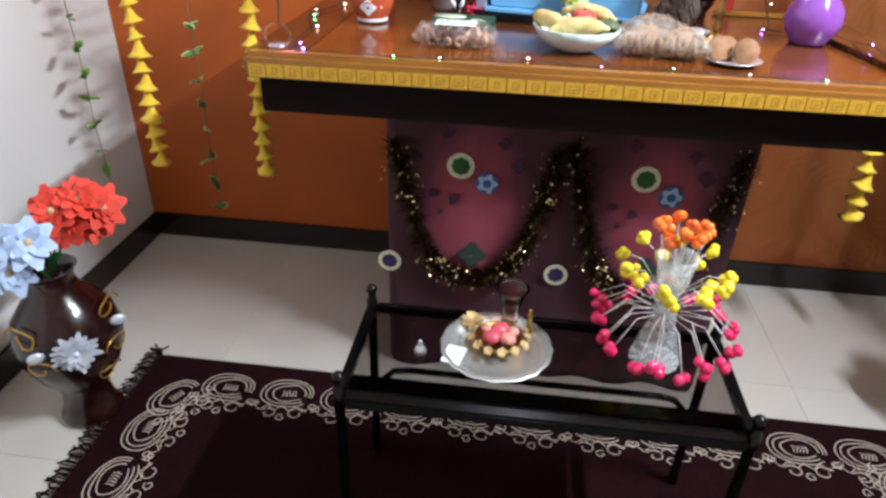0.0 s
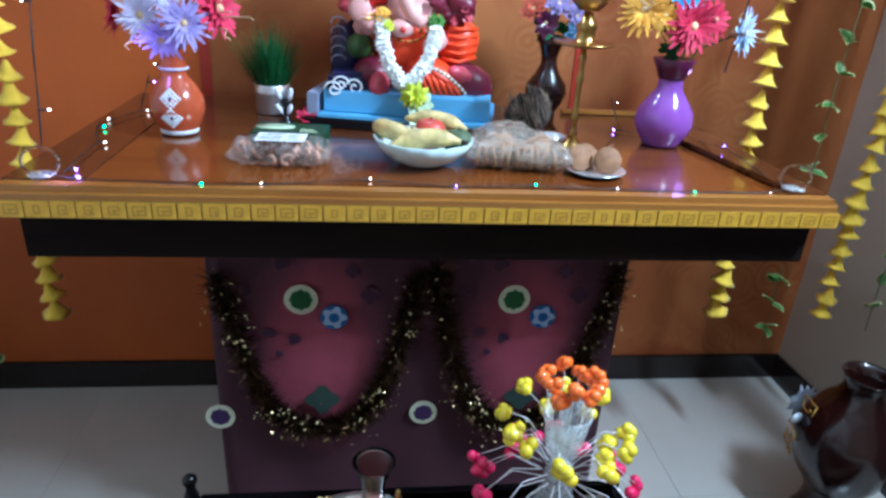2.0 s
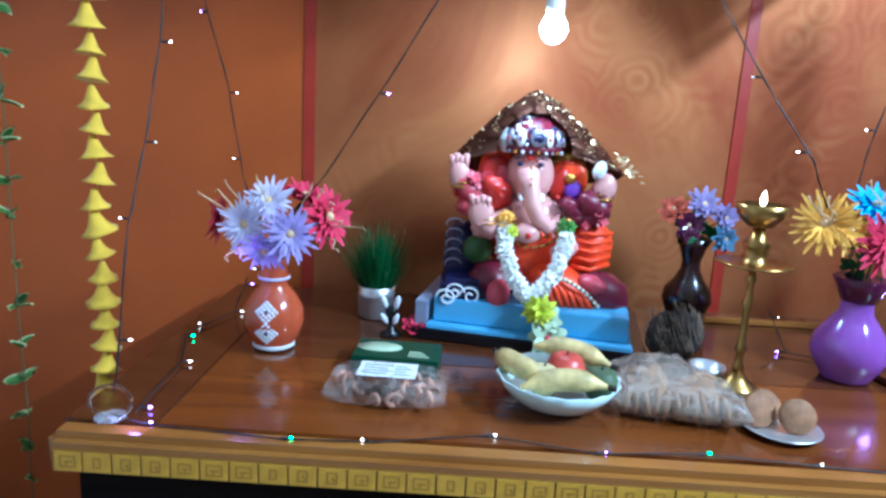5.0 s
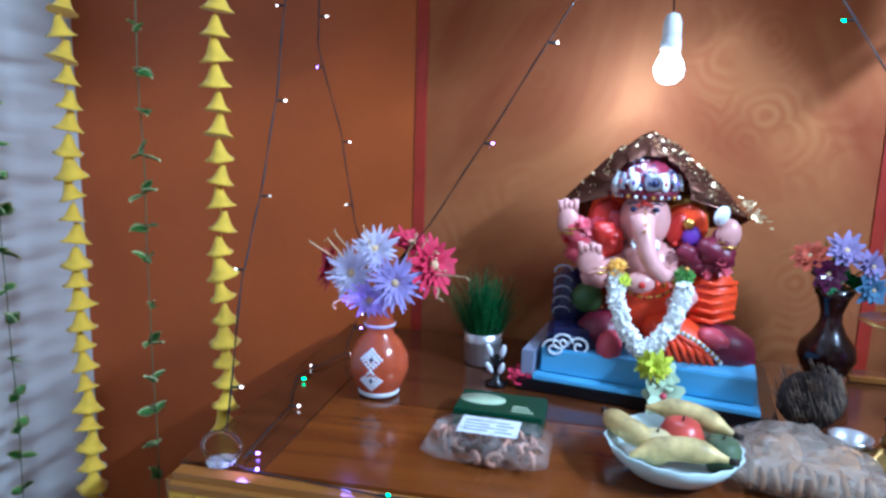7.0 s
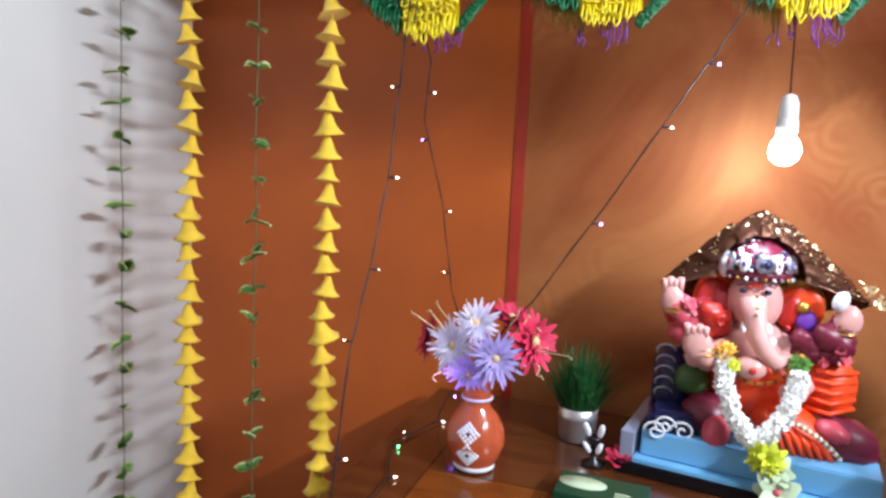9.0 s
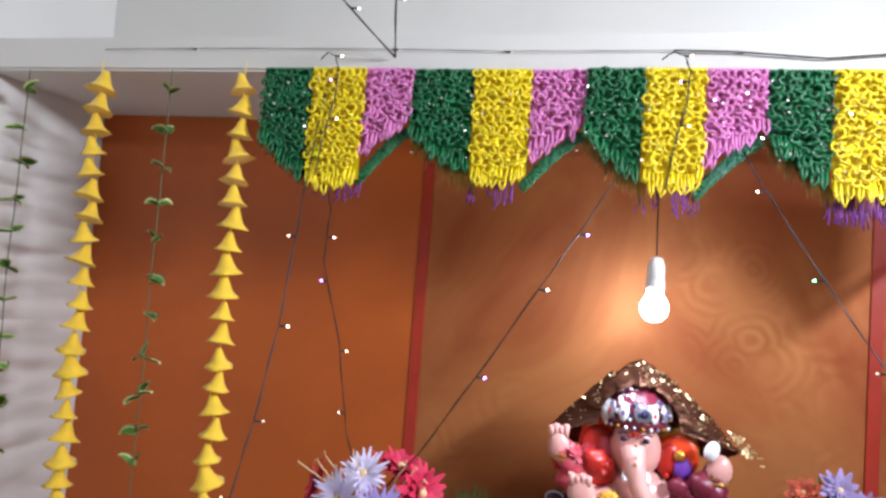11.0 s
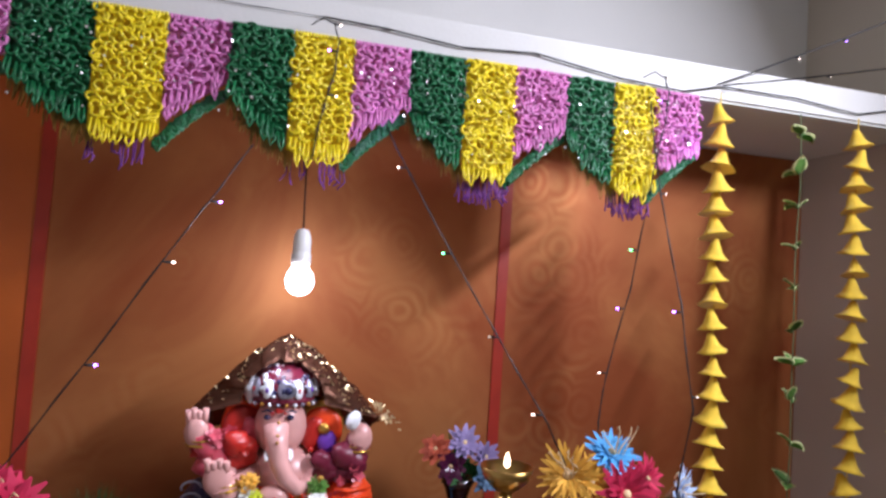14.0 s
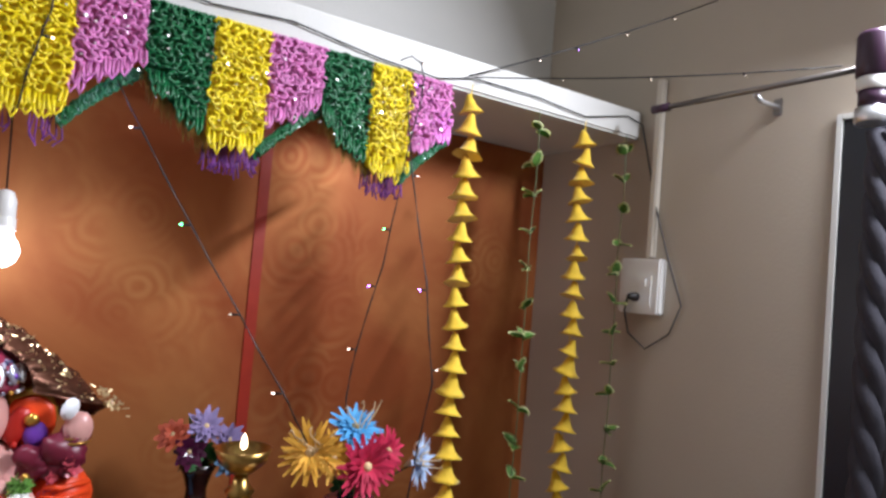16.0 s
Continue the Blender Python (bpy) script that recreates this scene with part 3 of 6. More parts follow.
YC = 1.681
for sx in (0.0, 0.48):
    for x, z, r, ins in ((0.288, 0.7, 0.037, M_PRG), (0.092, 0.387, 0.034, M_PRN)):
        b = disc(disc(bmesh.new(), x + sx, z, r, YC, 24), x + sx, z, r * 0.66, YC - 0.0015, 20, 1, 8, 0.1)
        part("printed_flower", b, [M_PRW, ins], cloth, "round cream flower print with a dark centre")
    b = disc(disc(disc(bmesh.new(), 0.36 + sx, 0.655, 0.031, YC, 30, 0), 0.36 + sx, 0.655, 0.024, YC - 0.0015, 30, 1, 5, 0.22), 0.36 + sx, 0.655, 0.012, YC - 0.003, 16, 0)
    part("printed_flower", b, [M_PRB, M_ICEP], cloth, "blue five-petalled flower print")
    for x, z, r in ((0.215, 0.615, 0.016), (0.27, 0.598, 0.017), (0.235, 0.56, 0.011), (0.44, 0.71, 0.024), (0.33, 0.43, 0.045), (0.17, 0.72, 0.014), (0.4, 0.77, 0.018), (0.25, 0.79, 0.02)):
        part("printed_leaf", disc(bmesh.new(), x + sx, z, r * 0.8, YC, 18, 0, 2 + int(r * 999) % 3, 0.18), M_PRD if r < 0.03 else M_PRT, cloth)
    for dx in (0.0, 0.022):
        part("printed_petal", disc(bmesh.new(), 0.165 + dx + sx, 0.835 + dx * 0.1, 0.009, YC, 14, 0, 2, 0.3), M_PRW, cloth)


def tinsel(name, pts, r, count, seed):
    t = thing(name, (0, 0, 0), "draped strand of brown and gold foil tinsel", "tinsel", "tinsel strands")
    rnd = random.Random(seed)
    part("core", tube(pts, 0.004, 6), M_TINSEL, t)
    bm = bmesh.new()
    for i in range(count):
        f = rnd.random() * (len(pts) - 1)
        k = int(f)
        p = Vector(pts[k]).lerp(Vector(pts[k + 1]), f - k)
        d = Vector((rnd.gauss(0, 1), -abs(rnd.gauss(0, 0.5)), rnd.gauss(0, 1))).normalized()
        L, w = r * rnd.uniform(0.45, 1.1), rnd.uniform(0.0006, 0.0014)
        s = d.cross(Vector((rnd.gauss(0, 1), rnd.gauss(0, 1), rnd.gauss(0, 1)))).normalized() * w
        a, b = p, p + d * L
        m = a.lerp(b, 0.5) + s * rnd.uniform(-2, 2) - Vector((0, 0, 0.004))
        q = [bm.verts.new(v) for v in (a - s, a + s, m + s, m - s, b)]
        bm.faces.new((q[0], q[1], q[2], q[3]))
        bm.faces.new((q[3], q[2], q[4]))
    tagged(part("foil_fluff", bm, M_TINSEL, t), kind="stuff")
    # glints of the foil, made as separate pale flakes turned to the room
    bm = bmesh.new()
    for i in range(count // 17):
        f = rnd.random() * (len(pts) - 1)
        k = int(f)
        if noise.noise(Vector((f * 0.9, seed * 3.1, 0))) < rnd.uniform(-0.35, 0.2):
            continue
        p = Vector(pts[k]).lerp(Vector(pts[k + 1]), f - k) + Vector((rnd.gauss(0, 0.5), -abs(rnd.gauss(0.4, 0.35)), rnd.gauss(0, 0.5))) * r
        up = Vector((rnd.gauss(0.25, 0.45), -1, rnd.gauss(0.35, 0.45))).normalized()
        d = up.orthogonal().normalized()
        d = d * math.cos(f * 91) + up.cross(d) * math.sin(f * 91)
        e = up.cross(d) * rnd.uniform(0.0009, 0.0017)
        d *= rnd.uniform(0.0018, 0.0042)
        q = [bm.verts.new(p + w) for w in (-d - e, d - e, d + e + up * 0.001, e - d)]
        bm.faces.new(q)
    tagged(part("glitter", bm, M_GLINT, t, "pale gold flecks standing in for glints on the foil"), kind="stuff")
    return t


def swag(x0, x1, top, bottom, y=1.668, n=22):
    out = []
    for i in range(n + 1):
        u = i / n * 2 - 1
        out.append(((x0 + x1) / 2 + (x1 - x0) / 2 * math.copysign(abs(u) ** 0.75, u), y, bottom + (top - bottom) * abs(u) ** 2.2))
    return out


tinsel("tinsel_garland", swag(0.115, 0.545, 0.77, 0.365), 0.052, 6000, 5)
tinsel("tinsel_garland", swag(0.585, 1.0, 0.79, 0.365), 0.052, 6000, 6)


# ---- the rug ----
rug = thing("rug", (0, 0, 0), "dark maroon woven rug with cream scroll motifs and fringed edge", "rug")
RX0, RX1, RY0, RY1 = -0.645, 1.62, 0.45, 1.6
part("pile", box(RX0, RX1, RY0, RY1, 0.001, 0.008, 0.002), M_MAROON, rug)


def motif_mesh(name):
    """Nested ovals, a comb of short strokes, curled tails and a wavy border."""
    bm = bmesh.new()
    for a, b, ox in ((0.078, 0.058, 0.0), (0.066, 0.046, 0.003), (0.05, 0.034, 0.007),):
        tube([(ox + a * math.cos(t), b * math.sin(t) + 0.002 * math.sin(3 * t + a * 90), 0) for t in (math.pi * 2 * i / 26 for i in range(-1, 24))], 0.0017, 5, bm)
    for i in range(5):
        x = -0.012 + i * 0.009
        tube([(x, -0.014, 0), (x + 0.004, -0.002, 0), (x + 0.001, 0.01, 0)], 0.0018, 4, bm)
    for cx, cy, r, s, a0 in ((0.045, -0.082, 0.03, 1, 0.4), (-0.035, -0.084, 0.026, -1, 2.6), (0.088, -0.048, 0.017, -1, 0.2), (-0.085, -0.045, 0.016, 1, 3.0), (0.005, -0.1, 0.016, 1, 1.2)):
        tube([(cx + r * math.cos(a0 + s * t) * (1 - t / 10), cy + 0.8 * r * math.sin(a0 + s * t) * (1 - t / 10), 0) for t in (0.42 * i for i in range(16))], 0.0016, 5, bm)
    tube([(-0.095 + 0.19 * i / 30, -0.062 + 0.009 * math.sin(i * 0.95), 0) for i in range(31)], 0.0014, 5, bm)
    for v in bm.verts:
        v.co.z = 0.0015 + v.co.z * 0.4
    return mesh_of(name, bm)


MOTIF = motif_mesh("scroll_motif")
MOTIF.materials.append(M_CREAM)
places = [(x, 1.485, 180 * 0 + 4 * math.sin(k)) for k, x in enumerate([-0.37 + 0.183 * i for i in range(11)])]
places += [(-0.51, 1.42, 60)] + [(-0.525, 1.29 - 0.18 * i, 88) for i in range(5)] + [(1.51, 1.36 - 0.18 * i, -88) for i in range(5)]
for x, y, a in places:
    o = new("scroll_motif", MOTIF)
    o.parent = rug
    o.matrix_basis = pose(x, y, 0.0085, 0, 0, a)
bm = bmesh.new()
rnd = random.Random(3)
for side, x in ((-1, RX0), (1, RX1)):
    for i in range(190):
        y = RY0 + (RY1 - RY0) * i / 189
        L = rnd.uniform(0.03, 0.055)
        tube([(x, y, 0.006), (x + side * L * 0.5, y + rnd.uniform(-0.006, 0.006), 0.009), (x + side * L, y + rnd.uniform(-0.014, 0.014), 0.004)], 0.0022, 4, bm)
for i in range(12):
    tube([(RX0 + 0.01 * rnd.random(), RY1 - 0.01, 0.006), (RX0 - 0.02 * rnd.random(), RY1 + 0.02 * rnd.random(), 0.012), (RX0 + rnd.uniform(-0.05, 0.02), RY1 + rnd.uniform(0.0, 0.05), 0.006)], 0.0025, 4, bm)
tagged(part("fringe", bm, M_MAROON, rug, "frayed maroon fringe"), kind="stuff")


# ---- the low glass table ----
table = thing("low_table", (0, 0, 0), "low black metal table with a clear glass top", "table")
GX0, GX1, GY0, GY1, GZ = 0.122, 0.908, 1.014, 1.318, 0.5
part("glass_top", box(GX0 + 0.014, GX1 - 0.014, GY0 + 0.012, GY1 - 0.012, GZ - 0.006, GZ, 0.001), M_PANE, table, "clear glass pane")
part("rail", box(GX0 + 0.012, GX1 - 0.012, GY0 - 0.018, GY0 + 0.058, GZ - 0.034, GZ - 0.008, 0.004), M_BLACKMETAL, table)
part("rail", box(GX0 + 0.012, GX1 - 0.012, GY1 - 0.012, GY1 + 0.012, GZ - 0.03, GZ - 0.008, 0.004), M_BLACKMETAL, table)
for x in (GX0, GX1):
    part("side_rail", box(x - 0.011, x + 0.011, GY0 + 0.017, GY1 - 0.013, GZ - 0.03, GZ - 0.008, 0.004), M_BLACKMETAL, table)
    for y in (GY0, GY1):
        leg = part("leg", lathe([(0.0, 0.009), (0.012, 0.0092), (0.013, 0.03), (0.011, 0.05), (0.011, GZ - 0.04), (0.014, GZ - 0.03), (0.013, GZ), (0.009, GZ + 0.01), (0.009, GZ + 0.022), (0.013, GZ + 0.03), (0.012, GZ + 0.038), (0.006, GZ + 0.044), (0, GZ + 0.045)], 14, m=Matrix.Translation((x, y, 0))), M_BLACKMETAL, table)
for y in (GY1,):
    arch = [(GX0 + 0.012, y, 0.2), (GX0 + 0.02, y, 0.255), (GX0 + 0.05, y, 0.288), (GX0 + 0.09, y, 0.295), (GX1 - 0.09, y, 0.295), (GX1 - 0.05, y, 0.288), (GX1 - 0.02, y, 0.255), (GX1 - 0.012, y, 0.2)]
    part("stretcher", tube(arch, 0.008, 8), M_BLACKMETAL, table)


# ---- flowers ----
def flower(bm, c, up, r, petals, index, heart=None, rows=2, rnd=random, width=0.28, cup=0.25):
    """A cut-petal cloth flower that faces up."""
    up = Vector(up).normalized()
    s = up.orthogonal().normalized()
    t = up.cross(s)
    c = Vector(c)
    for row in range(rows):
        R, lift = r * (1 - 0.28 * row), cup + 0.35 * row
        for i in range(petals):
            a = 2 * math.pi * (i + 0.5 * (row % 2)) / petals + rnd.uniform(-0.12, 0.12)
            d = math.cos(a) * s + math.sin(a) * t
            e = (-math.sin(a) * s + math.cos(a) * t) * R * width
            l = R * rnd.uniform(0.85, 1.1)
            p0 = c + up * 0.002 * row
            p1 = p0 + d * l * 0.55 + up * l * lift * 0.5
            p2 = p0 + d * l + up * l * (lift + rnd.uniform(-0.2, 0.15)) * 0.8
            q = [bm.verts.new(v) for v in (p0 - e * 0.25, p0 + e * 0.25, p1 + e, p1 - e, p2 + e * 0.25, p2 - e * 0.25)]
            for f in (bm.faces.new((q[0], q[1], q[2], q[3])), bm.faces.new((q[3], q[2], q[4], q[5]))):
                f.material_index, f.smooth = index, True
    if heart is not None:
        blob(bm, c + up * r * 0.12, (r * 0.16,) * 3, heart, seg=8)
    return bm


def curl(bm, base, tip, index, rnd, r=0.0018):
    a, b = Vector(base), Vector(tip)
    off = Vector((rnd.uniform(-1, 1), rnd.uniform(-0.5, 0.5), rnd.uniform(-0.3, 0.6))) * 0.02
    pts = [a.lerp(b, u) + off * math.sin(u * 5.5) * u for u in (i / 7 for i in range(8))]
    pts.append(pts[-1] + Vector((rnd.uniform(-0.008, 0.008), 0, -0.006)))
    return tube(pts, r, 5, bm, index, lambda u: 1 - 0.4 * u)


def bouquet(name, place, label, blooms, curls=(), stems=True, leaves=0, seed=1):
    """blooms: (place, direction, radius, petals, material, width); all relative to the vase mouth."""
    g = thing(name, place, label, "flowers")
    rnd = random.Random(seed)
    bs = bmesh.new()
    for k, (p, d, r, petals, m, width) in enumerate(blooms):
        tube([(0, 0, -0.05), (p[0] * 0.35, p[1] * 0.35, p[2] * 0.45), p], 0.0018, 5, bs)
        b = flower(bmesh.new(), p, d, r, petals, 0, 1, 3, rnd, width)
        part("bloom", b, [m, M_STRAW], g)
    if curls:
        b = bmesh.new()
        for p, q in curls:
            curl(b, p, q, 0, rnd)
        tagged(part("stamen_tuft", b, M_STRAW, g, "curled straw-coloured stamens"), kind="stuff")
    if leaves:
        b = bmesh.new()
        for i in range(leaves):
            a = rnd.uniform(0, 6.28)
            flower(b, (0.02 * math.cos(a), 0.02 * math.sin(a), rnd.uniform(0, 0.06)), (math.cos(a), math.sin(a), rnd.uniform(0, 0.8)), rnd.uniform(0.03, 0.05), 3, 0, None, 1, rnd, 0.3)
        tagged(part("foliage", b, M_FERN, g), kind="stuff")
    part("stem_bunch", bs, M_FERN, g)
    return g


def ray(a, e=0.5):
    return (math.cos(radians(a)), math.sin(radians(a)), e)


# ---- tall floor vases ----
def floor_vase(place, label, turn=0.0):
    v = thing("floor_vase", place, label, "vase", "floor vases", turn)
    prof = [(0.07, 0.001), (0.09, 0.004), (0.094, 0.02), (0.078, 0.05), (0.07, 0.1), (0.085, 0.14), (0.125, 0.19), (0.15, 0.25), (0.155, 0.3), (0.14, 0.36), (0.1, 0.41), (0.07, 0.44), (0.06, 0.47), (0.068, 0.495), (0.078, 0.505), (0.07, 0.503), (0.055, 0.47), (0.05, 0.4)]
    prof = [(r * 0.86, z * 0.97) for r, z in prof]
    part("body", lathe(prof, 40), M_BROWNGLAZE, v)
    b = bmesh.new()
    flower(b, (0.0, -0.142, 0.31), (0.0, -1, 0.1), 0.058, 16, 0, 0, 3, random.Random(4), 0.22, 0.05)
    part("flower_ornament", b, M_SILVERY, v, "raised pale silver flower ornament")
    for x, z in ((-0.085, 0.31), (0.115, 0.33)):
        y = -math.sqrt(max(0.0, 0.141 ** 2 - x * x))
        part("leaf_ornament", blob(bmesh.new(), (x, y, z), (0.022, 0.008, 0.016), seg=10), M_SILVERY, v)
    for cx, cz, s in ((-0.085, 0.27, 1), (-0.1, 0.35, -1), (0.1, 0.27, -1), (0.1, 0.37, 1), (0.06, 0.2, 1)):
        pts = []
        for i in range(14):
            t = i * 0.5
            x, z = cx + s * 0.035 * math.cos(t) * (1 - i / 18), cz + 0.03 * math.sin(t) * (1 - i / 18)
            rr = 0.138 if 0.22 < z < 0.34 else 0.122
            pts.append((x, -math.sqrt(max(0.001, rr * rr - x * x)) - 0.004, z))
        part("scroll_ornament", tube(pts, 0.0026, 5), M_GOLD, v, "fine gilt scroll")
    return v


floor_vase((-0.715, 1.345, 0), "tall glossy brown floor vase with a silver flower ornament", 42)
rnd = random.Random(8)
bl = [((-0.06 + 0.04 * math.cos(a), -0.07, 0.085 + 0.045 * math.sin(a)), (0.3 * math.cos(a) - 0.1, -0.9, 0.3 + 0.3 * math.sin(a)), 0.066, 7, M_ICEP, 0.34) for a in (0.4, 2.3, 4.4)]
bl += [((0.095 + 0.055 * math.cos(a), -0.01, 0.12 + 0.035 * math.sin(a)), (0.5 * math.cos(a), -0.7, 0.4 + 0.5 * math.sin(a)), 0.066, 8, M_REDP, 0.36) for a in (0, 1.3, 2.6, 3.9, 5.2)]
fl = bouquet("floor_flowers", (-0.715, 1.345, 0.5), "white and red cloth flowers in the tall floor vase", bl, leaves=3, seed=2)
fl.matrix_world = pose(-0.715, 1.345, 0.5, 0, 0, 42)
floor_vase((1.72, 1.66, 0), "tall dark brown floor vase standing in shade beside the rug", 200)


# ---- on the low table ----
thali = thing("thali", (0.42, 1.172, GZ + 0.001), "round steel offering plate with raised rim", "plate")
part("dish", lathe([(0.0, 0.002), (0.072, 0.001), (0.085, 0.003), (0.095, 0.014), (0.115, 0.02), (0.118, 0.0215), (0.114, 0.0225), (0.094, 0.017), (0.083, 0.006), (0.0, 0.0045)], 40, wave=lambda a, k: 0.02 * math.cos(24 * a) * (k in (3, 4, 5, 6, 7))), M_THALI, thali)
M_PALEGOLD = mat("pale_gold_petal", "c4a670", 0.6, 0, 0.15, 40)
M_SWEET = mat("pale_sweet", "c88478", 0.5, 0, 0.2, 60)
pot = thing("brass_bowl", (0.425, 1.19, GZ + 0.006), "small brass bowl filled with red and pink offerings", "bowl")
part("bowl", lathe([(0.0, 0.001), (0.03, 0.001), (0.045, 0.012), (0.052, 0.028), (0.049, 0.028), (0.042, 0.014), (0.0, 0.008)], 26), M_BRASS, pot)
for k, (x, y, r, m) in enumerate(((-0.015, -0.01, 0.02, M_ROSE), (0.018, -0.012, 0.018, M_SWEET), (0.0, 0.018, 0.02, M_ROSE), (-0.028, 0.016, 0.013, M_SWEET), (0.028, 0.014, 0.014, M_SWEET))):
    part("sweet", blob(bmesh.new(), (x, y, 0.03), (r, r, r * 0.7), seg=10, rough=0.15), m, pot)
for i in range(13):
    a = 2 * math.pi * i / 13
    f = flower(bmesh.new(), (0.058 * math.cos(a), 0.058 * math.sin(a), 0.028), (math.cos(a), math.sin(a), 1.2), 0.0115, 9, 0, 0, 2, random.Random(i), 0.3, 0.3)
    part("blossom", f, M_PALEGOLD, pot, "pale gold blossom")
card = thing("paper_card", (0.335, 1.128, GZ + 0.02), "small white folded paper card on the plate", "card", turn=-12)
part("sheet", box(-0.02, 0.02, -0.028, 0.028, 0, 0.002, 0.0005), M_CARD, card)
mg = thing("marigold", (0.365, 1.245, GZ + 0.018), "pale yellow marigold head on the plate", "flower")
part("petals", flower(bmesh.new(), (0, 0, 0.004), (0, -0.2, 1), 0.026, 14, 0, 0, 4, random.Random(3), 0.25, 0.3), M_PALEGOLD, mg)
inc = thing("incense_holder", (0.487, 1.235, GZ + 0.018), "slender brass incense holder on the plate", "holder")
part("stand", lathe([(0.0, 0), (0.012, 0.0), (0.006, 0.008), (0.004, 0.035), (0.007, 0.04), (0.004, 0.046), (0.004, 0.055), (0.0, 0.056)], 14), M_BRASS, inc)
bell = thing("silver_bell", (0.262, 1.15, GZ + 0.001), "tiny silver hand bell", "bell")
part("body", lathe([(0.0, 0.001), (0.014, 0.001), (0.012, 0.008), (0.008, 0.016), (0.004, 0.02), (0.005, 0.024), (0.003, 0.03), (0, 0.031)], 16), M_STEEL, bell)
gob = thing("goblet", (0.446, 1.278, GZ + 0.001), "rose-tinted glass goblet with flared rim", "goblet")
part("cup", lathe([(0.024, 0.001), (0.026, 0.004), (0.02, 0.03), (0.022, 0.055), (0.034, 0.09), (0.038, 0.098), (0.035, 0.097), (0.019, 0.056), (0.016, 0.03), (0.018, 0.008), (0, 0.007)], 28), M_GLOBLET, gob)

# bead bouquet: clear cone, wires and coloured bead clusters
bq = thing("bead_bouquet", (0.752, 1.205, GZ + 0.001), "tiered ornament of coloured beads on clear stems", "ornament")
part("cone", lathe([(0.052, 0.0), (0.052, 0.004), (0.038, 0.06), (0.026, 0.1), (0.024, 0.14), (0.02, 0.143), (0.0, 0.143)], 20), M_CLEAR, bq, "clear plastic cone base")
part("upper_cup", lathe([(0.018, 0.15), (0.03, 0.19), (0.04, 0.255), (0.036, 0.255), (0.026, 0.192), (0.0, 0.16)], 20), M_CLEAR, bq)
rnd = random.Random(12)
M_STEM = mat("clear_stem", "f0eaea", 0.2, 0, 0.1, 20)


def bead_ring(n, r0, z0, r1, z1, material, size, lumps, droop=0.0, squash=1.0):
    for i in range(n):
        a = 2 * math.pi * i / n + rnd.uniform(-0.12, 0.12)
        c, s = math.cos(a), math.sin(a)
        R, Z = r1 * rnd.uniform(0.88, 1.05), z1 + rnd.uniform(-0.012, 0.012)
        tip = Vector((R * c, R * s, Z))
        st = part("stem", tube([(r0 * c, r0 * s, z0), ((r0 + R) * 0.5 * c, (r0 + R) * 0.5 * s, (z0 + Z) * 0.5 + droop), tip], 0.0008, 5), M_STEM, bq)
        b = bmesh.new()
        for k in range(lumps):
            o = Vector((rnd.gauss(0, 1), rnd.gauss(0, 1), rnd.gauss(0, 1))).normalized() * size * 0.8 if lumps > 1 else Vector()
            blob(b, tip + o, (size, size, size), seg=8)
        part("bead_cluster", b, material, st)


bead_ring(18, 0.03, 0.125, 0.14, 0.082, M_PINKB, 0.0115, 3, 0.03)
bead_ring(10, 0.03, 0.14, 0.152, 0.1, M_PINKB, 0.01, 2, 0.03)
bead_ring(7, 0.022, 0.15, 0.08, 0.2, M_YELB, 0.011, 5, 0.01)
bead_ring(9, 0.025, 0.18, 0.112, 0.225, M_YELB, 0.0105, 5, 0.02)
bead_ring(11, 0.025, 0.22, 0.043, 0.306, M_ORANGEB, 0.0098, 5, 0.0)


# ---- the idol on its plinth ----
board = thing("black_board", (0.53, 2.035, TZ + 0.001), "black lacquered board under the blue plinth", "board", turn=-10)
part("slab", box(-0.235, 0.245, -0.115, 0.2, 0, 0.022, 0.003), M_BLACK, board)
plinth = thing("blue_plinth", (0.53, 2.05, TZ + 0.023), "pale blue foam plinth wrapped in paper", "plinth", turn=-11)
part("block", box(-0.19, 0.21, -0.1, 0.15, 0.0105, 0.062, 0.003), M_BLUE, plinth)
part("lower_step", box(-0.2, 0.22, -0.125, 0.16, 0, 0.01, 0.002), M_BLUE, plinth)
part("paper_side", box(-0.228, -0.201, -0.11, 0.14, 0, 0.055, 0.002), M_GREYBLUE, plinth, "grey paper flap")
PZ = TZ + 0.086

SKIN, ROSE, ORC, MAR, SIL, GLD, NAV, WHT, PUR, GRN, RED = range(11)
bm = bmesh.new()
Y = 2.09
# seat and cushions
blob(bm, (0.52, Y + 0.04, 1.12), (0.17, 0.09, 0.035), MAR, seg=16, rough=0.1)
box(0.335, 0.43, 1.985, 2.1, 1.084, 1.145, 0.012, bm)
for f in bm.faces:
    if f.calc_center_median().x < 0.432 and f.calc_center_median().y < 2.101 and f.calc_center_median().z > 1.083 and f.material_index == 0:
        f.material_index = NAV
for cx, cz, s in ((0.365, 1.118, 1), (0.4, 1.112, -1), (0.35, 1.105, -1)):
    tube([(cx + s * 0.023 * math.cos(t) * (1 - t / 10.5), 1.981, cz + 0.021 * math.sin(t) * (1 - t / 10.5)) for t in (0.45 * i for i in range(21))], 0.0026, 5, bm, WHT)
blob(bm, (0.458, 1.99, 1.115), (0.026, 0.03, 0.036), ROSE, seg=12)
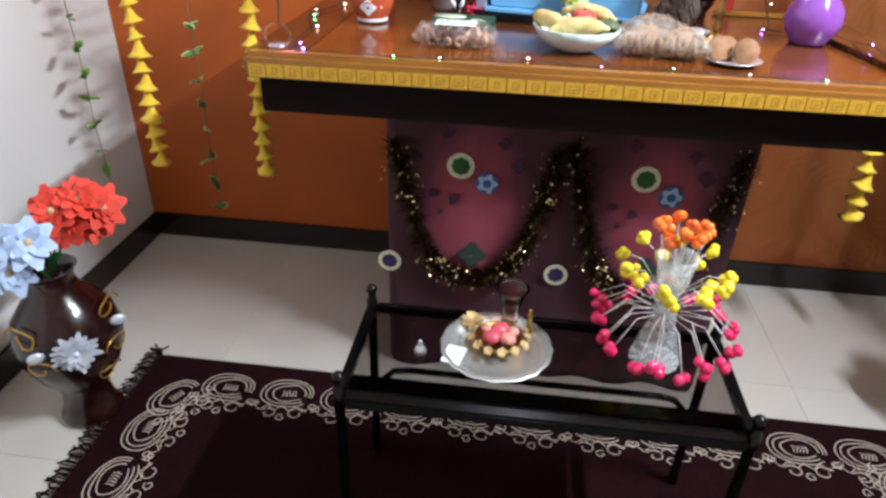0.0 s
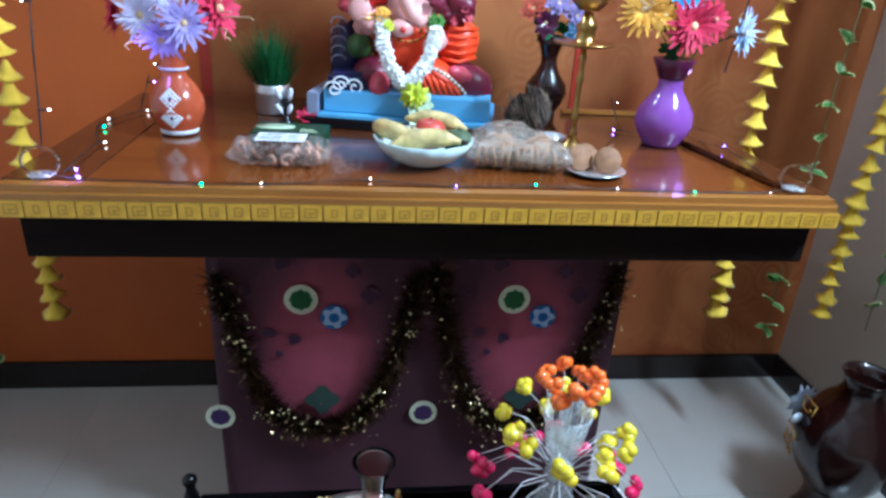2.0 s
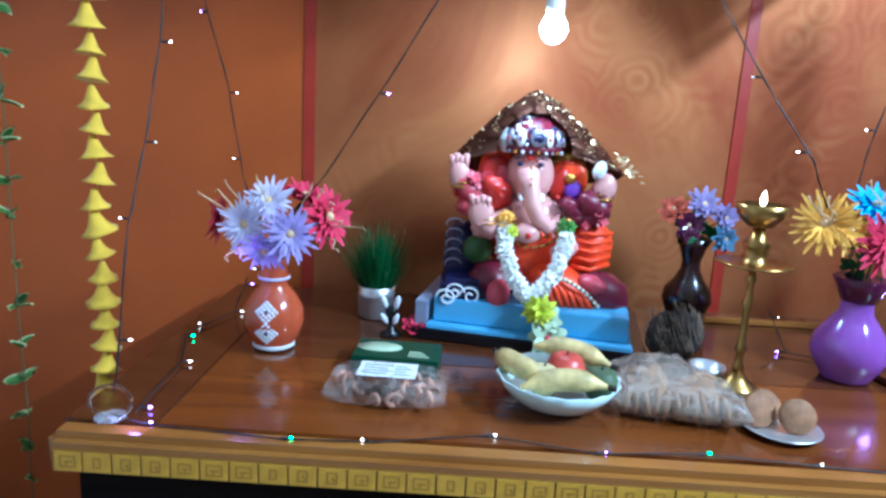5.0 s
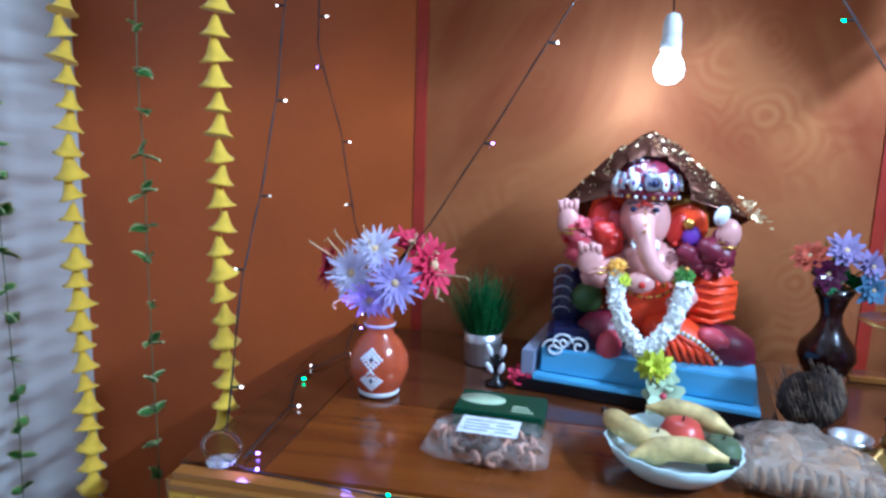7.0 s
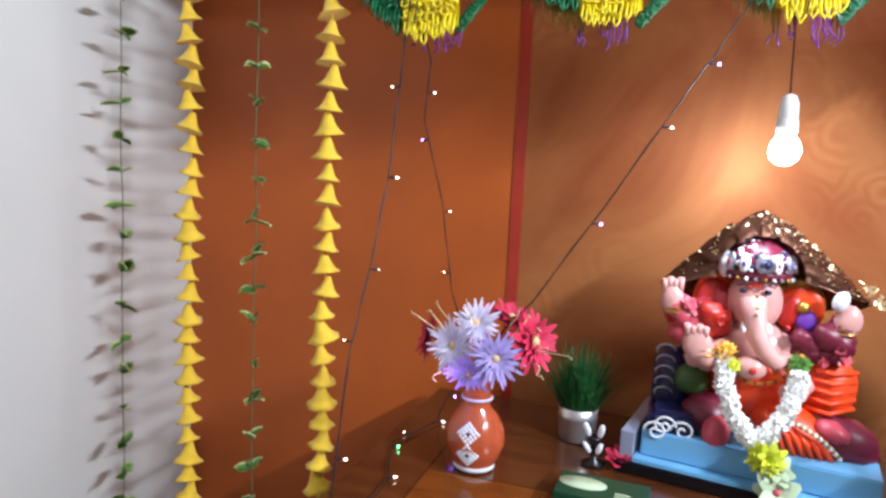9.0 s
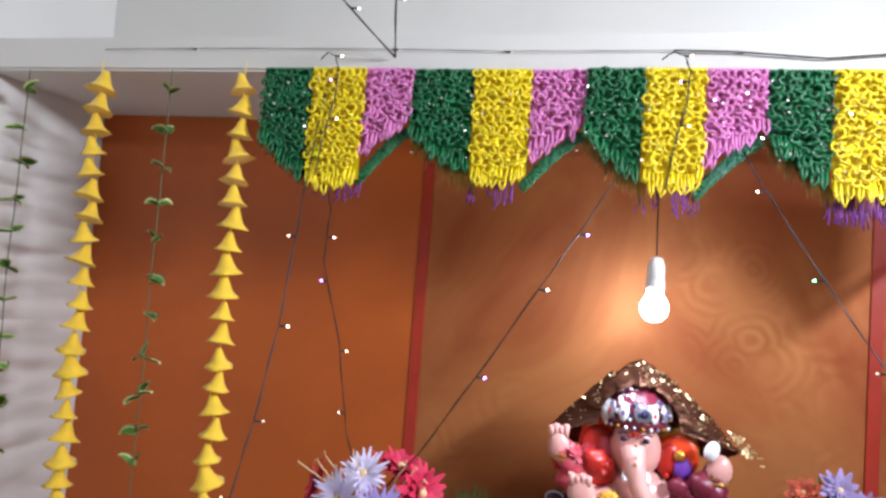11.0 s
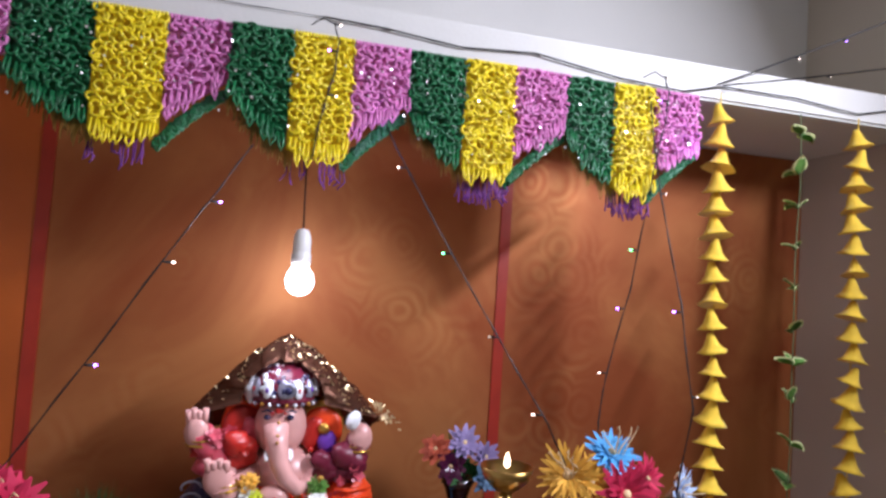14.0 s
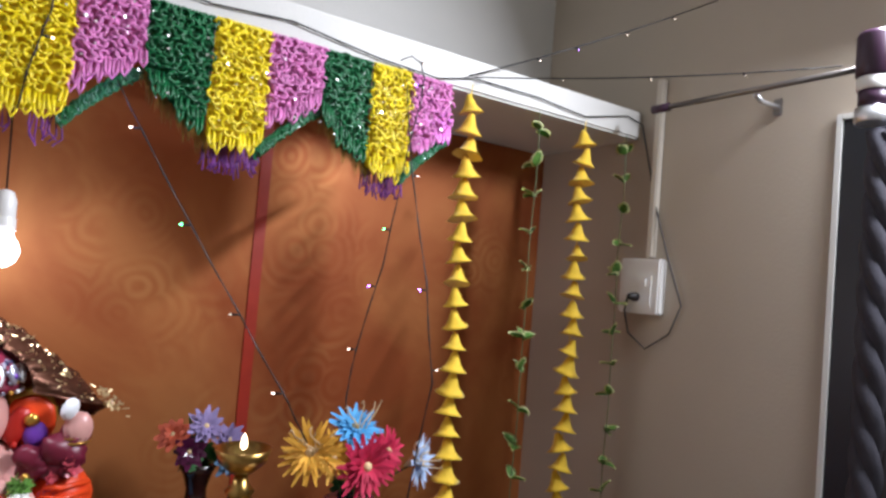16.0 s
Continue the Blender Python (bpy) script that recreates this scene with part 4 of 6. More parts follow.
# folded legs and draped cloth
blob(bm, (0.59, 2.02, 1.135), (0.075, 0.05, 0.046), ORC, (0, 25, -10), 16, 0.05)
for i in range(6):
    tube([(0.535 + 0.016 * i, 1.985 - 0.008 * math.sin(i), 1.175 - 0.006 * i), (0.56 + 0.016 * i, 1.968, 1.14 - 0.004 * i), (0.575 + 0.016 * i, 1.975, 1.105 - 0.002 * i)], 0.006, 6, bm, ORC)
blob(bm, (0.652, 2.07, 1.215), (0.053, 0.05, 0.062), ORC, (0, 10, 0), 16, 0.05)
for i in range(5):
    tube([(0.61 + 0.004 * i, 2.03, 1.18 + 0.018 * i), (0.65, 2.017, 1.175 + 0.019 * i), (0.695, 2.04, 1.185 + 0.017 * i)], 0.005, 6, bm, ORC)
blob(bm, (0.68, 2.02, 1.12), (0.06, 0.045, 0.05), MAR, (0, 20, 0), 14, 0.25)
blob(bm, (0.655, 2.0, 1.148), (0.036, 0.03, 0.02), ROSE, (0, 20, 0), 12, 0.2)
blob(bm, (0.445, 2.04, 1.14), (0.05, 0.05, 0.04), MAR, seg=14, rough=0.1)
# gathered cuffs and shoulder cloths
for px, pz, rr, col in ((0.388, 1.312, 0.034, ROSE), (0.437, 1.322, 0.036, RED), (0.645, 1.3, 0.04, MAR), (0.6, 1.29, 0.03, MAR), (0.425, 1.262, 0.034, SKIN)):
    for i in range(4):
        a = -0.6 + 0.4 * i
        blob(bm, (px + 0.012 * math.cos(a * 3), 2.045 - 0.004 * i, pz + 0.018 * math.sin(a * 2)), (rr * 0.8, rr * 0.55, rr * 0.62), col, (0, 30 * a, 20 * a), 12, 0.35)
# belly, chest
blob(bm, (0.525, 2.08, 1.205), (0.085, 0.07, 0.085), ORC, seg=18, rough=0.04)
blob(bm, (0.522, 2.085, 1.27), (0.075, 0.06, 0.06), SKIN, seg=16)
blob(bm, (0.412, 2.05, 1.2), (0.034, 0.032, 0.032), GRN, seg=14)
blob(bm, (0.38, 2.1, 1.17), (0.045, 0.05, 0.09), NAV, seg=14, rough=0.2)
for i in range(5):
    tube([(0.36 + 0.018 * math.cos(t), 2.045, 1.165 + 0.022 * i + 0.012 * math.sin(t)) for t in (0.6 * k for k in range(7))], 0.0022, 5, bm, SIL)
# flower clusters on the shoulders, bangles and necklace rows
rnd = random.Random(78)
for cx, cz, n, cols in ((0.405, 1.33, 9, (ROSE, RED, ROSE)), (0.64, 1.285, 7, (MAR, MAR, ROSE)), (0.452, 1.32, 4, (RED, ROSE))):
    for i in range(n):
        flower(bm, (cx + rnd.gauss(0, 0.017), 2.03 + rnd.uniform(-0.012, 0.015), cz + rnd.gauss(0, 0.02)), (rnd.uniform(-0.6, 0.6), -1, rnd.uniform(-0.5, 0.7)), rnd.uniform(0.012, 0.02), 6, rnd.choice(cols), None, 2, rnd, 0.4)
for i in range(26):
    a = math.pi * (1.1 + 0.8 * i / 25)
    blob(bm, (0.522 + 0.06 * math.cos(a), 2.0, 1.275 + 0.055 * math.sin(a)), (0.004, 0.004, 0.004), GLD if i % 3 else RED, seg=6)
for px, py, pz in ((0.37, 2.043, 1.335), (0.664, 2.045, 1.325), (0.42, 1.985, 1.27)):
    for k in range(2):
        lathe([(0.024, -0.003), (0.029, 0.0), (0.024, 0.003)], 14, bm, Matrix.Translation((px, py, pz + 0.009 * k)), GLD)
# robe hem with gold border
for i in range(24):
    u = i / 23
    blob(bm, (0.56 + 0.105 * u, 1.975 - 0.012 * math.sin(u * 3.1), 1.168 - 0.06 * u * u), (0.005, 0.004, 0.005), WHT if i % 2 else GLD, seg=6)
# head, trunk, ears
blob(bm, (0.514, 2.07, 1.365), (0.051, 0.05, 0.06), SKIN, seg=18)
tube([(0.505, 2.02, 1.375), (0.508, 2.005, 1.345), (0.516, 1.995, 1.31), (0.53, 1.99, 1.283), (0.55, 1.992, 1.265), (0.566, 2.0, 1.268)], 0.024, 12, bm, SKIN, lambda u: 1 - 0.5 * u)
for side, x, inner in ((-1, 0.448, RED), (1, 0.59, ORC)):
    blob(bm, (x, 2.085, 1.362), (0.05, 0.014, 0.058), ORC if side < 0 else GLD, (0, 0, -15 * side), 16, 0.12)
    blob(bm, (x + 0.006 * side, 2.074, 1.357), (0.041, 0.012, 0.047), inner, (0, 0, -15 * side), 14, 0.15)
    blob(bm, (x - 0.012 * side, 2.066, 1.35), (0.02, 0.01, 0.034), ROSE if side < 0 else RED, (0, 14 * side, 0), 12, 0.2)
blob(bm, (0.606, 2.06, 1.335), (0.02, 0.011, 0.024), PUR, seg=10)
blob(bm, (0.598, 2.056, 1.362), (0.012, 0.008, 0.012), GLD, seg=10)
blob(bm, (0.575, 2.058, 1.32), (0.006, 0.006, 0.006), RED, seg=8)
for x in (0.487, 0.53):
    blob(bm, (x, 2.022, 1.39), (0.007, 0.005, 0.005), NAV, seg=8)
    blob(bm, (x + 0.004, 2.0, 1.325), (0.006, 0.016, 0.006), WHT, (30, 0, 0), 8)
blob(bm, (0.508, 2.02, 1.403), (0.009, 0.005, 0.006), RED, seg=8)
for x, z in ((0.496, 1.398), (0.52, 1.398), (0.508, 1.385), (0.508, 1.365), (0.508, 1.352)):
    blob(bm, (x, 2.0 + (z < 1.37) * -0.018 + (z > 1.39) * 0.019, z), (0.0035, 0.004, 0.003), (RED, GLD)[x == 0.508], seg=6)
for x in (0.486, 0.531):
    tube([(x - 0.01, 2.022, 1.4), (x, 2.018, 1.404), (x + 0.01, 2.022, 1.4)], 0.0016, 5, bm, NAV)
# crown
C = Vector((0.513, 2.078, 1.41))
lathe([(0.056, 0), (0.064, 0.006), (0.066, 0.014), (0.06, 0.02), (0.064, 0.03), (0.06, 0.045), (0.05, 0.06), (0.034, 0.073), (0.016, 0.08), (0, 0.082)], 32, bm, Matrix.Translation(C), MAR, lambda a, k: 0.05 * math.cos(10 * a) * (k in (4, 5, 6)))
for row, (R, z, n, size) in enumerate(((0.067, 0.004, 26, 0.0042), (0.066, 0.02, 24, 0.0036), (0.061, 0.047, 20, 0.004))):
    for i in range(n):
        a = 2 * math.pi * i / n
        blob(bm, C + Vector((R * math.cos(a), R * math.sin(a), z)), (size,) * 3, (WHT, SIL, GLD)[(i + row) % 3], seg=6)
rnd = random.Random(80)
for i in range(70):
    a, q = math.pi * rnd.uniform(1.0, 2.0), rnd.random()
    R = 0.064 - 0.044 * q ** 2.2
    blob(bm, C + Vector((R * math.cos(a), R * math.sin(a), 0.024 + 0.052 * q)), (rnd.uniform(0.004, 0.008), 0.004, rnd.uniform(0.004, 0.009)), rnd.choice((SIL, SIL, WHT, NAV) if a < 4.9 else (SIL, MAR, MAR, NAV)), (0, rnd.uniform(-60, 60), math.degrees(a) + 90), 8)
# leaf-shaped silver plates round the band, and one round jewel in front
for i in range(7):
    a = math.pi * (1.08 + 0.84 * i / 6)
    c = C + Vector((0.066 * math.cos(a), 0.066 * math.sin(a), 0.034))
    blob(bm, c, (0.0105, 0.005, 0.019), SIL if i % 2 else WHT, (-12, 0, math.degrees(a) + 90), 10)
    blob(bm, c + Vector((0.004 * math.cos(a), 0.004 * math.sin(a), -0.003)), (0.004, 0.003, 0.006), (NAV, RED, PUR)[i % 3], (0, 0, math.degrees(a) + 90), 8)
lathe([(0.0, 0.0), (0.015, 0.0), (0.016, 0.004), (0.009, 0.006), (0.008, 0.004), (0.0, 0.004)], 18, bm, Matrix.Translation((0.522, 2.013, 1.442)) @ Euler((radians(90), 0, 0)).to_matrix().to_4x4(), SIL)
blob(bm, (0.522, 2.008, 1.442), (0.0075, 0.005, 0.0075), NAV, seg=10)
blob(bm, (0.456, 2.06, 1.436), (0.019, 0.018, 0.026), WHT, (0, -14, 0), 14, 0.2)
blob(bm, (0.562, 2.085, 1.462), (0.032, 0.03, 0.022), MAR, (0, 25, 0), 14, 0.15)
# arms and hands
tube([(0.46, 2.09, 1.3), (0.41, 2.07, 1.29), (0.375, 2.05, 1.33), (0.365, 2.04, 1.36)], 0.026, 10, bm, ROSE)
blob(bm, (0.362, 2.03, 1.36), (0.022, 0.014, 0.03), SKIN, seg=12)
for i in range(4):
    tube([(0.348 + 0.009 * i, 2.03, 1.375), (0.346 + 0.01 * i, 2.026, 1.4 + 0.004 * (i % 2))], 0.0062, 6, bm, SKIN)
tube([(0.58, 2.09, 1.3), (0.63, 2.07, 1.29), (0.66, 2.05, 1.32), (0.668, 2.04, 1.345)], 0.026, 10, bm, MAR)
blob(bm, (0.668, 2.03, 1.35), (0.024, 0.015, 0.03), SKIN, seg=12)
blob(bm, (0.652, 2.026, 1.385), (0.014, 0.012, 0.02), WHT, (0, 20, 0), 12)
tube([(0.47, 2.06, 1.28), (0.43, 2.0, 1.255), (0.412, 1.975, 1.285)], 0.024, 10, bm, SKIN)
blob(bm, (0.41, 1.968, 1.29), (0.026, 0.012, 0.03), SKIN, seg=12)
for i in range(4):
    tube([(0.393 + 0.01 * i, 1.966, 1.305), (0.39 + 0.011 * i, 1.962, 1.328 - 0.004 * (i % 2))], 0.0064, 6, bm, SKIN)
tube([(0.57, 2.06, 1.27), (0.6, 2.01, 1.22), (0.575, 1.985, 1.21)], 0.022, 10, bm, SKIN)
blob(bm, (0.508, 1.995, 1.25), (0.03, 0.02, 0.022), SKIN, seg=12)
blob(bm, (0.51, 1.976, 1.248), (0.007, 0.006, 0.007), RED, seg=8)
for i in range(10):
    a = math.pi * (1.08 + 0.84 * i / 9)
    blob(bm, (0.522 + 0.075 * math.cos(a), 2.01, 1.29 + 0.05 * math.sin(a)), (0.007, 0.007, 0.007), GLD, seg=8)
idol = part("idol_statue", bm, [M_SKIN, M_ROSE, M_ORANGEC, M_MAROONC, M_SILVER, M_GOLD, M_NAVY, M_CARD, M_PURPLEP, mat("painted_green", "3c5c2c", 0.35), mat("painted_red", "b8281e", 0.35)])
tagged(idol, "painted seated elephant-headed idol statue in orange and pink", "statue")

# gold tissue canopy behind the head
can = thing("gold_canopy", (0, 0, 0), "crinkled gold tissue cloth draped over the idol's head", "cloth")
bm = bmesh.new()
edge = [(0.338, 1.385), (0.398, 1.45), (0.455, 1.507), (0.518, 1.545), (0.575, 1.515), (0.645, 1.452), (0.725, 1.375)]


def along(u):
    """A point of the hood's outline, u from 0 to 6."""
    k = min(5, int(u))
    return edge[k][0] + (edge[k + 1][0] - edge[k][0]) * (u - k), edge[k][1] + (edge[k + 1][1] - edge[k][1]) * (u - k)


rows = []
for j in range(23):
    v = j / 22
    row = []
    for i in range(73):
        u = i / 72 * 6
        x, z = along(u)
        a = math.pi * (1 - u / 6)
        ix, iz = 0.516 + 0.078 * math.cos(a), 1.412 + 0.082 * math.sin(a)
        fold = 0.016 * noise.noise(Vector((u * 3.2, v * 1.4, 2.0))) + 0.005 * noise.noise(Vector((u * 9.0, v * 5.0, 7.0)))
        if v < 0.55:
            w = v / 0.55
            xx, zz, y = ix + (x - ix) * w, iz + (z - iz) * w, 2.04 + 0.055 * w ** 1.5
        else:
            w = (v - 0.55) / 0.45
            xx, zz, y = 0.525 + (x - 0.525) * (1 - 0.1 * w), z - w * (z - 1.335) * 0.9, 2.095 + 0.06 * math.sqrt(w)
        row.append(bm.verts.new((xx + fold * 0.3, y + fold, zz + fold * 0.4)))
    rows.append(row)
for a, b in zip(rows, rows[1:]):
    for i in range(72):
        bm.faces.new((a[i], b[i], b[i + 1], a[i + 1])).smooth = True
bmesh.ops.solidify(bm, geom=bm.faces[:], thickness=0.0012)
part("veil", bm, M_GOLDCLOTH, can)
bm = bmesh.new()
rnd = random.Random(21)
# flakes scattered over the hood stand in for glints on the tissue
for i in range(110):
    u = (rnd.uniform(3.0, 6.0) if i % 4 else rnd.uniform(0.2, 3.0))
    x, z = along(u)
    q = rnd.random() ** 2
    a = math.pi * (1 - u / 6)
    p = Vector((x + (0.516 + 0.078 * math.cos(a) - x) * q * 0.8, 2.082 - 0.045 * q, z + (1.412 + 0.082 * math.sin(a) - z) * q * 0.8 - 0.002))
    d = Vector((rnd.gauss(0, 1), -0.3, rnd.gauss(0, 1))).normalized() * rnd.uniform(0.002, 0.0065)
    e = d.cross(Vector((rnd.gauss(0, 0.5), -1, rnd.gauss(0, 0.5)))).normalized() * rnd.uniform(0.001, 0.003)
    bm.faces.new([bm.verts.new(p + w) for w in (-d, e, d, -e * 0.8)])
for i in range(40):
    p = Vector((rnd.gauss(0.722, 0.014), 2.07 + rnd.uniform(-0.02, 0.02), 0))
    p.z = 1.385 - (p.x - 0.722) * 0.9 + rnd.gauss(0, 0.006)
    d = Vector((rnd.uniform(0.2, 1), rnd.gauss(0, 0.4), rnd.uniform(-1, 0.4))).normalized() * rnd.uniform(0.006, 0.014)
    e = d.cross(Vector((0.2, -1, 0.1))).normalized() * rnd.uniform(0.001, 0.0025)
    bm.faces.new([bm.verts.new(p + w) for w in (-e, e, d + e, d - e)])
tagged(part("foil_border", bm, mat("pale_foil", "ecd2a0", 0.32, 0.9, 0.2, 50), can, "crumpled gold foil edging, and pale flakes for glints on the tissue"), kind="stuff")

# white garland, yellow pompon and paper flower
gar = thing("jasmine_garland", (0, 0, 0), "thick white flower garland with a yellow pompon on the idol", "garland")
rnd = random.Random(22)
bm = bmesh.new()
line = [(0.462, 1.985, 1.262), (0.463, 1.968, 1.22), (0.478, 1.952, 1.175), (0.502, 1.945, 1.14), (0.52, 1.944, 1.128), (0.54, 1.946, 1.142), (0.565, 1.955, 1.175), (0.583, 1.97, 1.215), (0.588, 1.985, 1.258)]
for a, b in zip(line, line[1:]):
    for i in range(4):
        c = Vector(a).lerp(Vector(b), i / 4)
        for k in range(7):
            d = Vector((rnd.gauss(0, 1), -abs(rnd.gauss(0, 1)), rnd.gauss(0, 1))).normalized()
            flower(bm, c + d * 0.011, d, 0.0135, 5, 0, None, 1, rnd, 0.35, 0.4)
part("core", tube(line, 0.0135, 10), M_JASMINE, gar)
tagged(part("white_petals", bm, M_JASMINE, gar), kind="stuff")
for p, m, r in (((0.462, 1.99, 1.275), M_GOLDP, 0.028), ((0.588, 1.99, 1.27), M_LEAF, 0.026), ((0.472, 1.98, 1.255), M_LIMEP, 0.022), ((0.54, 1.93, 1.106), M_LIMEP, 0.046)):
    b = bmesh.new()
    for k in range(10):
        d = Vector((rnd.gauss(0, 1), -abs(rnd.gauss(0, 1)) - 0.2, rnd.gauss(0, 1))).normalized()
        flower(b, Vector(p) + d * r * 0.4, d, r * 0.6, 7, 0, None, 1, rnd, 0.25, 0.3)
    part("pompon", b, m, gar)
pf = thing("paper_flower", (0.556, 1.905, TZ + 0.038), "pale cream paper flower with a pink heart", "flower")
b = flower(flower(bmesh.new(), (0, 0, 0), (0, -0.9, 0.4), 0.042, 7, 0, 1, 2, random.Random(2), 0.4), (0, 0.012, 0.035), (0, -0.8, 0.5), 0.03, 6, 0, 1, 2, random.Random(5), 0.4)
part("petals", b, [M_PALEGREEN, M_ROSE], pf)


# ---- vases on the altar ----
def vase(name, place, prof, material, label, n=36):
    v = thing(name, place, label, "vase")
    part("body", lathe(prof, n), material, v)
    return v


rv = vase("terracotta_vase", (0.019, 1.868, TZ + 0.001), [(0.036, 0), (0.043, 0.004), (0.043, 0.01), (0.056, 0.027), (0.066, 0.055), (0.063, 0.082), (0.047, 0.108), (0.031, 0.124), (0.028, 0.136), (0.033, 0.144), (0.029, 0.152), (0.03, 0.17), (0.036, 0.19), (0.032, 0.188), (0.024, 0.15), (0.0, 0.13)], M_TERRA, "round terracotta vase with white painted diamonds")
for z, rr in ((0.084, 0.0635), (0.044, 0.0645)):
    b = bmesh.new()
    for p in range(-2, 3):
        for q in range(-2, 3):
            x, dz = (p - q) * 0.0052, (p + q) * 0.0046
            R = rr - 0.0004 - (abs(z + dz - 0.064) ** 2) * 5.5
            blob(b, (x, -math.sqrt(R * R - x * x), z + dz), (0.0046, 0.0025, 0.0042), int(p == 0 and q == 0), seg=6)
    part("painted_diamond", b, [M_CARD, M_NAVY], rv, "white lace diamond motif")
part("foot_band", lathe([(0.0425, 0.003), (0.0455, 0.005), (0.0455, 0.012), (0.044, 0.014)], 36), M_CARD, rv)
rv.scale = (0.88, 0.88, 1.0)
part("neck_band", lathe([(0.03, 0.137), (0.0345, 0.139), (0.0345, 0.143), (0.03, 0.145)], 36), M_PALE, rv)
rnd = random.Random(31)
bl = [((-0.035, -0.05, 0.06), (-0.3, -1, 0.1), 0.056, 24, M_PALE, 0.09), ((0.045, -0.06, 0.05), (0.3, -1, 0.0), 0.054, 24, M_LILAC, 0.09), ((0.0, -0.03, 0.1), (0.0, -0.8, 0.6), 0.048, 22, M_PALE, 0.1),
      ((0.1, -0.01, 0.075), (0.8, -0.5, 0.2), 0.062, 16, M_CRIMSON, 0.16), ((-0.1, 0.01, 0.055), (-0.8, -0.4, 0.2), 0.058, 16, M_CRIMSON, 0.16), ((0.05, 0.03, 0.1), (0.3, -0.2, 1), 0.058, 16, M_CRIMSON, 0.16), ((0.0, -0.06, 0.02), (0.1, -0.8, -0.5), 0.05, 18, M_LILAC, 0.12)]
cu = [((-0.06 + 0.01 * k, -0.02, 0.06), (-0.118 + 0.026 * k, -0.04, 0.11 + 0.012 * (k % 3))) for k in range(5)] + [((0.05 + 0.01 * k, -0.02, 0.06), (0.075 + 0.017 * k, -0.04, 0.145 - 0.016 * k)) for k in range(6)] + [((0, -0.04, 0.08), (-0.01, -0.06, 0.15)), ((0.1, -0.03, 0.04), (0.14, -0.05, 0.03)), ((-0.04, -0.05, 0.03), (-0.06, -0.08, 0.0))]
bouquet("altar_flowers", (0.019, 1.868, TZ + 0.19), "lilac, white and crimson cloth flowers in the terracotta vase", bl, cu, seed=32)

dv = vase("plum_vase", (0.916, 2.165, TZ + 0.001), [(0.03, 0), (0.034, 0.004), (0.03, 0.012), (0.045, 0.035), (0.057, 0.065), (0.053, 0.09), (0.034, 0.115), (0.022, 0.14), (0.021, 0.16), (0.03, 0.19), (0.042, 0.215), (0.038, 0.214), (0.018, 0.165), (0.0, 0.14)], M_BROWNGLAZE, "dark brown glazed vase behind the brass lamp")
# these blooms take the darkened petal colours, in place of real shade
bl = [((-0.06, -0.02, 0.07), (-0.5, -0.7, 0.5), 0.038, 9, M_ORANGE_SHADE, 0.3), ((0.0, -0.03, 0.085), (0, -0.8, 0.6), 0.042, 12, M_LILAC_SHADE, 0.2), ((0.045, -0.04, 0.06), (0.4, -0.9, 0.1), 0.038, 10, M_LILAC_SHADE, 0.24), ((0.05, -0.045, 0.015), (0.2, -1, -0.1), 0.036, 8, M_SKY_SHADE, 0.28), ((-0.03, -0.04, 0.04), (-0.3, -0.9, 0.1), 0.036, 9, M_PLUM, 0.3)]
bouquet("plum_vase_flowers", (0.916, 2.165, TZ + 0.21), "small orange, lilac and blue cloth flowers", bl, leaves=7, seed=33)

pv = vase("mauve_vase", (1.138, 1.885, TZ + 0.001), [(0.036, 0), (0.044, 0.003), (0.046, 0.01), (0.06, 0.03), (0.069, 0.055), (0.064, 0.085), (0.044, 0.115), (0.03, 0.135), (0.028, 0.155), (0.036, 0.18), (0.046, 0.2), (0.042, 0.198), (0.022, 0.15), (0.0, 0.13)], M_MAUVE, "glossy mauve vase with a plum rim")
part("rim", lathe([(0.029, 0.157), (0.032, 0.16), (0.04, 0.182), (0.049, 0.202), (0.0475, 0.204), (0.043, 0.2)], 36, wave=lambda a, k: 0.04 * math.cos(7 * a) * (k > 2)), M_PLUM, pv, "dark plum ruffled rim")
bl = [((-0.1, -0.02, 0.11), (-0.5, -0.8, 0.3), 0.062, 22, M_GOLDP, 0.09), ((-0.06, -0.03, 0.1), (-0.1, -0.9, 0.3), 0.05, 18, M_GOLDP, 0.1), ((-0.01, -0.01, 0.145), (0, -0.6, 0.8), 0.055, 18, M_SKYP, 0.12), ((0.0, -0.05, 0.085), (0.0, -1, 0.1), 0.065, 20, M_CRIMSON, 0.12), ((0.06, -0.02, 0.1), (0.4, -0.8, 0.3), 0.05, 18, M_CRIMSON, 0.12), ((0.13, -0.03, 0.075), (0.6, -0.8, 0.1), 0.055, 18, M_ICEP, 0.1)]
cu = [((-0.1, -0.03, 0.1), (-0.15 + 0.014 * k, -0.05, 0.17 - 0.01 * (k % 3))) for k in range(6)] + [((0.1, -0.03, 0.07), (0.13 + 0.012 * k, -0.05, 0.13 - 0.015 * k)) for k in range(5)] + [((0, -0.02, 0.12), (0.02 * k - 0.03, -0.03, 0.2)) for k in range(4)]
bouquet("mauve_vase_flowers", (1.138, 1.885, TZ + 0.195), "yellow, blue, red and pale cloth flowers in the mauve vase", bl, cu, leaves=3, seed=34)

